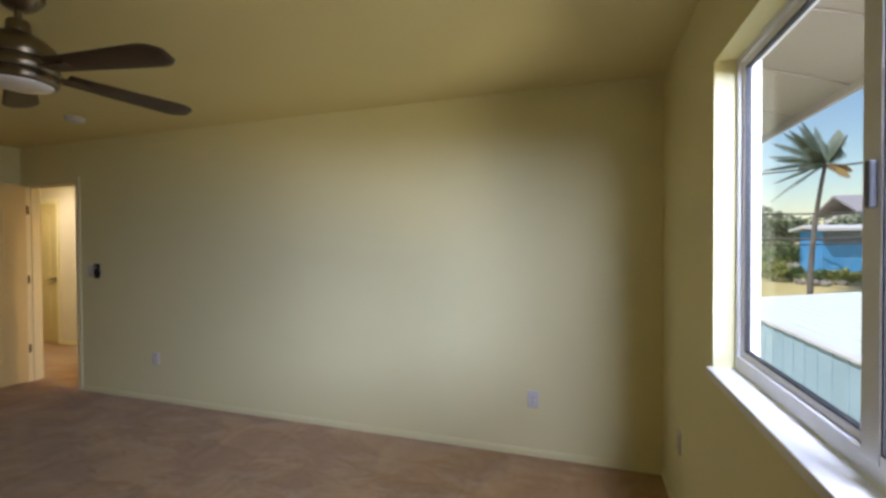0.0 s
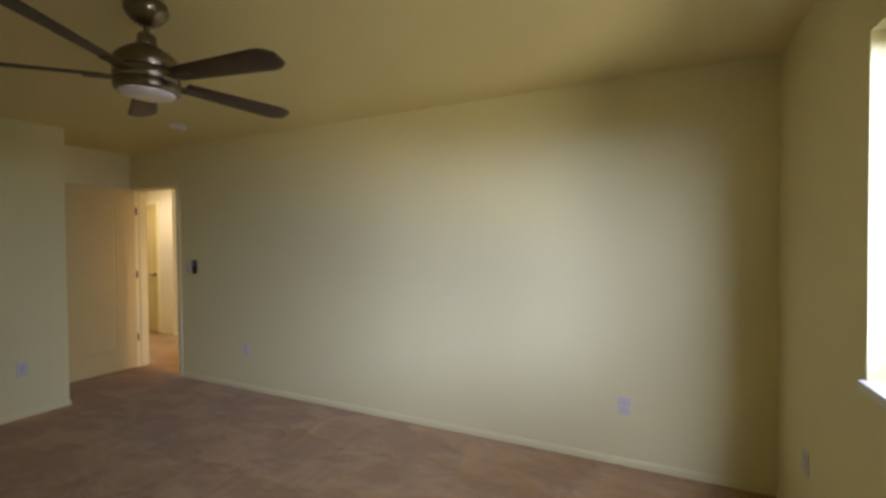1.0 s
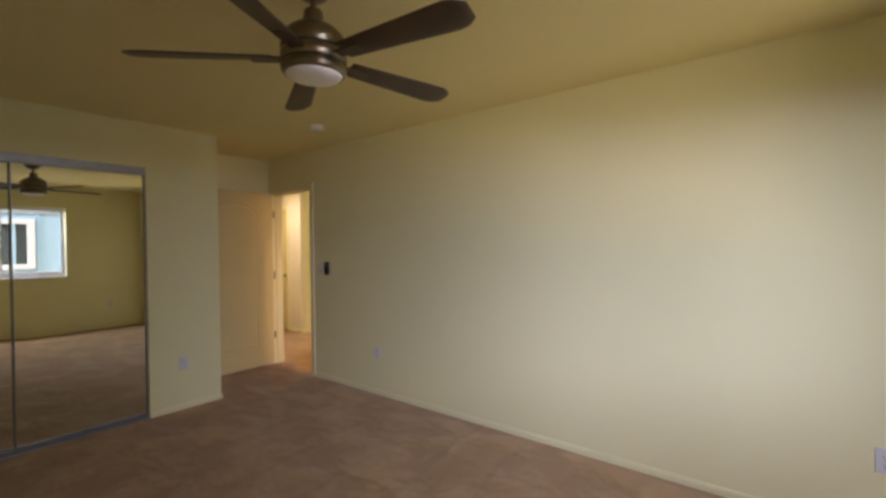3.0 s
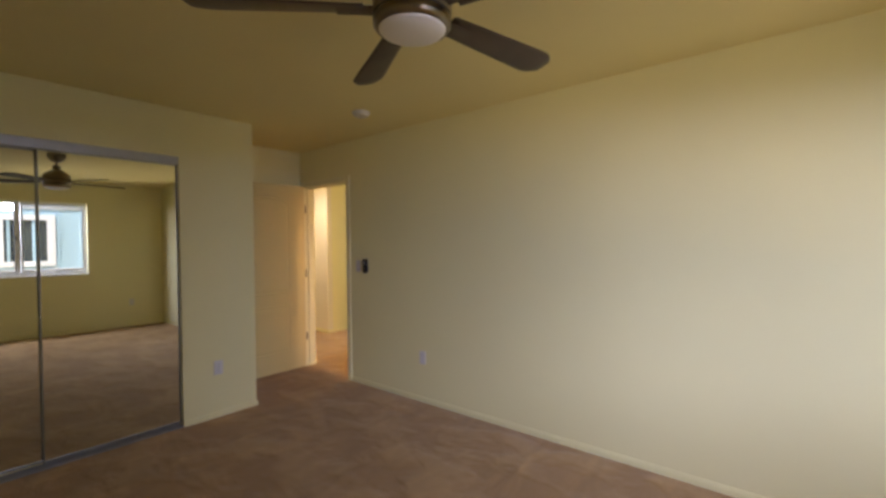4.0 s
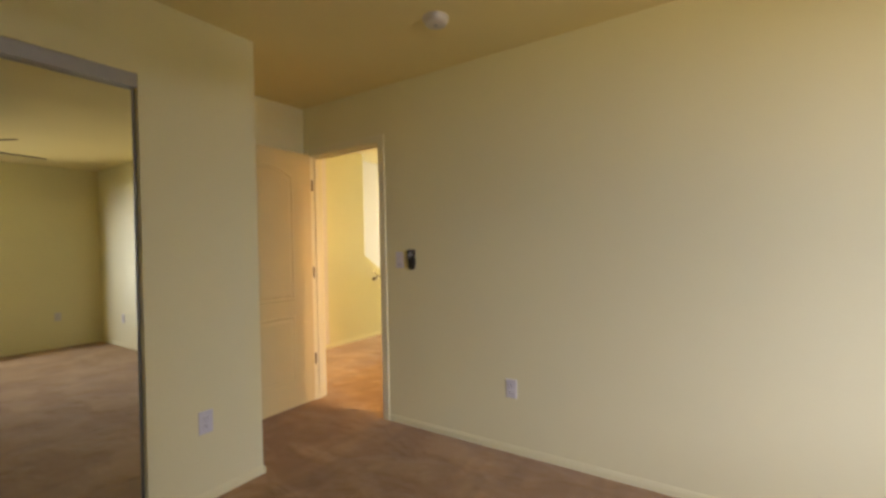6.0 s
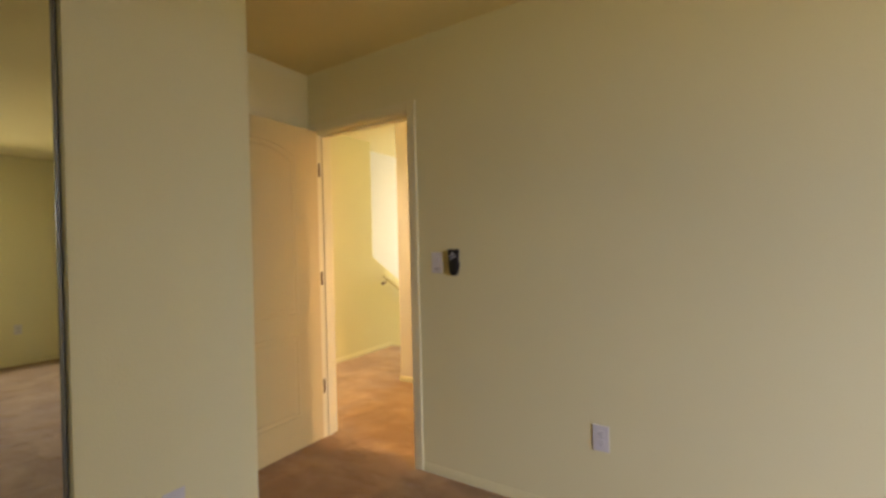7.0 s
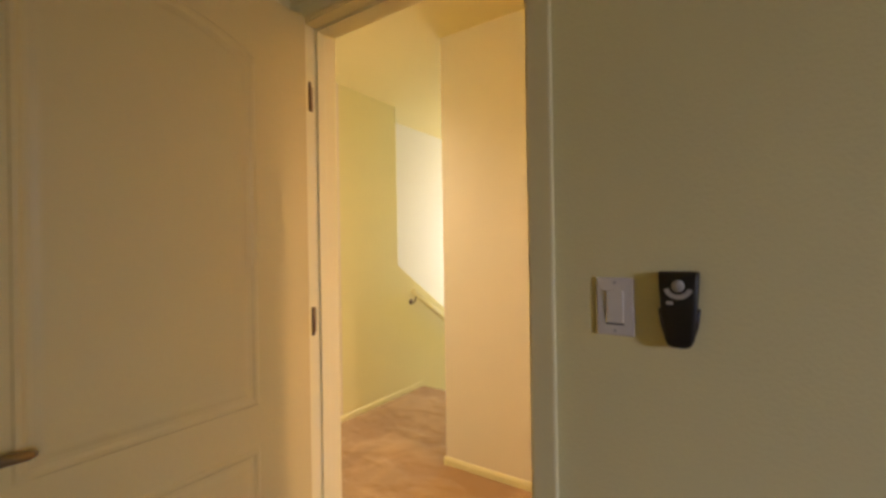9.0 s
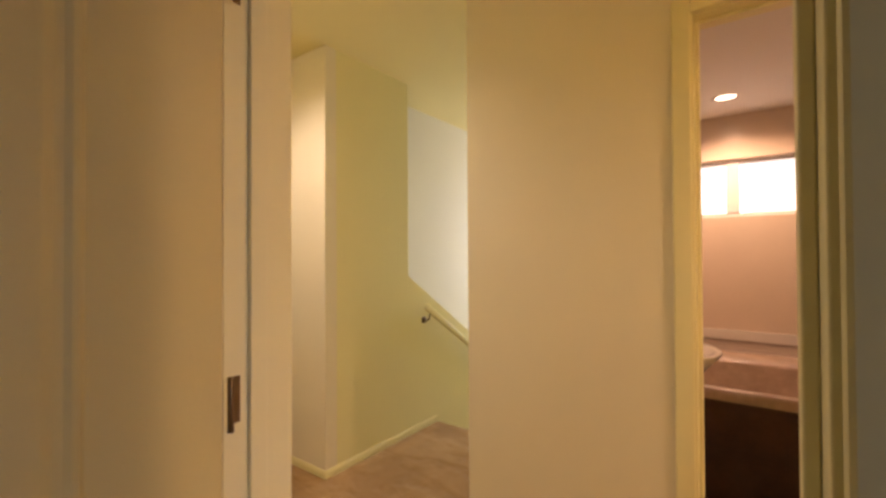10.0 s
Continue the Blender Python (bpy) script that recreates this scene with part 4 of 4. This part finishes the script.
def bushy(name, place, lobes, count, size, mat, label, category, trunk=0.0, seed=1, group=""):
    rng = random.Random(seed)
    t = thing(name, place, label, category, group)
    me = leaf_cloud(rng, lobes, count, size)
    me.materials.append(mat)
    crown = new("crown", me)
    crown.parent = t
    top = max(l[2] for l in lobes)
    bm = tube([(0, 0, -0.2), (0.05, 0.02, top * 0.4), (0.0, 0.08, top * 0.85)], [trunk, trunk * 0.75, trunk * 0.3], 8)
    part("trunk", bm, BARK, t)
    for k in range(4):
        l = lobes[k % len(lobes)]
        part("limb", tube([(0.02, 0.02, top * 0.35), (l[0] * 0.5, l[1] * 0.5, top * 0.35 + (l[2] - top * 0.35) * 0.6), (l[0], l[1], l[2])], [trunk * 0.5, trunk * 0.3, trunk * 0.1], 6), BARK, t)
    return t


bushy("tree", (11.6, 40.0, -0.8), [(0, 0, 3.0, 3.2, 2.5, 2.0), (-2.6, 0, 2.6, 2.2, 2, 1.7), (2.2, 0.4, 3.9, 1.9, 1.6, 1.4), (0.6, 0, 4.7, 1.6, 1.4, 0.9)], 3600, 0.22, LEAF3, "broad grey-green tree on the bank", "tree", 0.22, 3)
bushy("tree", (18.6, 41.0, -0.8), [(0, 0, 2.8, 3.0, 2.5, 1.6), (-2.8, 0, 3.2, 2.0, 2, 1.3), (2.6, 0.4, 3.2, 2.2, 1.6, 1.2)], 3000, 0.22, LEAF3, "broad grey-green tree behind the blue house", "tree", 0.22, 4)
bushy("tree", (8.6, 34.0, -0.8), [(0, 0, 1.7, 1.9, 1.6, 1.0), (1.6, 0.3, 2.0, 1.3, 1.2, 0.9), (-1.8, 0, 2.3, 1.5, 1.3, 1.0)], 2400, 0.17, LEAF, "dense green tree on the bank", "tree", 0.15, 5)
bushy("tree", (11.6, 31.0, -0.8), [(0, 0, 1.5, 1.6, 1.3, 0.8), (1.5, 0.3, 1.3, 1.3, 1.2, 0.6), (3.4, 0, 1.7, 1.6, 1.0, 0.35)], 2400, 0.15, LEAF, "spreading green tree before the blue house", "tree", 0.12, 6)
for k, (x, y, s, m, lab) in enumerate(((9.3, 24.8, 0.75, LEAF2, "yellow-green garden shrub on the bank"), (10.3, 25.2, 0.6, LEAF, "dark green garden shrub on the bank"), (11.2, 24.6, 0.55, LEAF, "dark green garden shrub on the bank"),
                                       (12.0, 24.4, 0.6, LEAF2, "yellow-green garden shrub on the bank"), (9.9, 26.6, 0.95, LEAF2, "yellow-green garden shrub on the bank"), (12.7, 23.9, 0.6, LEAF2, "yellow-green garden shrub on the bank"), (8.6, 29.5, 0.8, LEAF, "dark green garden shrub on the bank"))):
    bushy("shrub", (x, y, ground_z(x, y)), [(0, 0, s * 0.6, s, s, s * 0.6), (s * 0.5, 0.1, s * 0.9, s * 0.6, s * 0.6, s * 0.5), (-s * 0.5, 0, s * 0.7, s * 0.6, s * 0.6, s * 0.5)], 700, 0.10, m, lab, "shrub", 0.04, 20 + k, "garden shrubs")
rr = random.Random(9)
for k in range(7):
    x, y, s = 10.2 + 0.45 * k, 24.0 + rr.uniform(-0.3, 0.3), rr.uniform(0.18, 0.34)
    bm = bmesh.new()
    bmesh.ops.create_icosphere(bm, subdivisions=2, radius=s)
    for v in bm.verts:
        v.co *= 1 + 0.25 * noise.noise(v.co * 4 + Vector((k, 0, 0)))
        v.co.z *= 0.7
    ob = link("garden_rock", bm, ROCKM)
    ob.location = (x, y, ground_z(x, y) + s * 0.3)
    tagged(ob, "grey-brown garden rock among shrubs", "rock", "garden rocks")

# wind-bent coconut palm
palm = thing("palm_tree", (9.25, 20.6, ground_z(9.25, 20.6)), "tall coconut palm with fronds blown aside by wind", "palm tree")
H = 4.85 - ground_z(9.25, 20.6)
pts, rad = [], []
for k in range(13):
    s = k / 12
    pts.append((0.62 * s * s - 0.05 * s, 0.1 * s, -0.3 + (H + 0.3) * s))
    rad.append(0.13 - 0.06 * s)
part("trunk", tube(pts, rad, 12), BARK, palm, "ringed grey palm trunk", True)
top = Vector(pts[-1])


def frond(rng, azim, rise, length, droop, mat):
    """A bowed midrib with hanging leaflets on both sides."""
    bm = bmesh.new()
    d = Vector((math.cos(azim), math.sin(azim), 0))
    wind = Vector((-0.45, 0.1, 0.0))
    mids = []
    for k in range(15):
        s = k / 14
        mids.append(top + d * (length * s * math.cos(rise)) + Vector((0, 0, length * s * math.sin(rise) - droop * s * s)) + wind * s * s)
    for a, c in zip(mids, mids[1:]):
        side = (c - a).cross(Vector((0, 0, 1))).normalized() * 0.016
        vs = [bm.verts.new(p) for p in (a - side, a + side, c + side, c - side)]
        bm.faces.new(vs)
    for k in range(3, 76):
        s = k / 76
        i = min(13, int(s * 14))
        p = mids[i].lerp(mids[i + 1], s * 14 - i)
        ax = (mids[i + 1] - mids[i]).normalized()
        side = ax.cross(Vector((0, 0, 1))).normalized()
        ln = 0.46 * math.sin(math.pi * min(1, 0.12 + s * 0.9)) * rng.uniform(0.8, 1.15) + 0.06
        for sg in (-1, 1):
            tip = p + (side * sg * 0.62 + ax * 0.5 + Vector((-0.35, 0, -0.55))).normalized() * ln
            w = ax * 0.011
            mid = p.lerp(tip, 0.5) + Vector((0, 0, 0.03))
            vs = [bm.verts.new(q) for q in (p - w, p + w, mid + w, tip, mid - w)]
            bm.faces.new(vs)
    return part("frond", bm, mat, palm, "" if mat is PALMLEAF else "dry yellow-brown frond")


rng = random.Random(12)
for az, ri, ln, dr in ((110, 1.25, 2.3, 0.2), (150, 1.1, 2.3, 0.4), (165, 0.85, 2.2, 0.5), (185, 0.55, 2.0, 0.6), (172, 0.25, 1.9, 0.6), (200, -0.10, 1.8, 0.7), (215, 1.0, 2.2, 0.5), (140, 1.4, 2.3, 0.2), (195, -0.45, 2.0, 0.8), (175, 1.2, 2.3, 0.5), (240, 0.7, 1.9, 0.6), (60, 1.2, 2.2, 0.2), (15, 1.0, 2.1, 0.2), (30, 0.75, 1.9, 0.3), (340, 0.9, 1.9, 0.3), (130, 0.6, 1.9, 0.6), (230, 0.2, 1.7, 0.7)):
    frond(rng, radians(az), ri, ln, dr, PALMLEAF)
for az, ri, ln, dr in ((0, 0.1, 1.5, 0.5), (335, -0.2, 1.3, 0.4)):
    frond(rng, radians(az), ri, ln, dr, DRYLEAF)

# overhead wires and their pole
pole = thing("utility_pole", (20.5, 21.5, ground_z(20.5, 21.5)), "weathered wooden utility pole", "utility pole")
part("post", tube([(0, 0, -0.5), (0, 0, 4), (0, 0, 9)], [0.16, 0.14, 0.11], 12), BARK, pole)
part("crossarm", box((-0.06, -0.9, 7.9), (0.06, 0.9, 8.05), 0.01, 1), BARK, pole)
pole2 = copy_thing(pole, pose(-4.0, 31.0, ground_z(-4.0, 31.0)))
for z0, z1, rad in ((5.0, 5.35, 0.05), (3.55, 2.55, 0.045), (1.45, 1.50, 0.07), (1.05, 1.25, 0.05)):
    pts = []
    for k in range(25):
        s = k / 24
        pts.append((-4.0 + 24.5 * s, 31.0 - 9.5 * s, z0 + 0.6 + (z1 - z0) * s * 1.15 - 0.6 * 4 * s * (1 - s)))
    tagged(link("overhead_wire", tube(pts, rad, 6), WIRE), "sagging dark overhead wire across the street", "wire", "overhead wires")
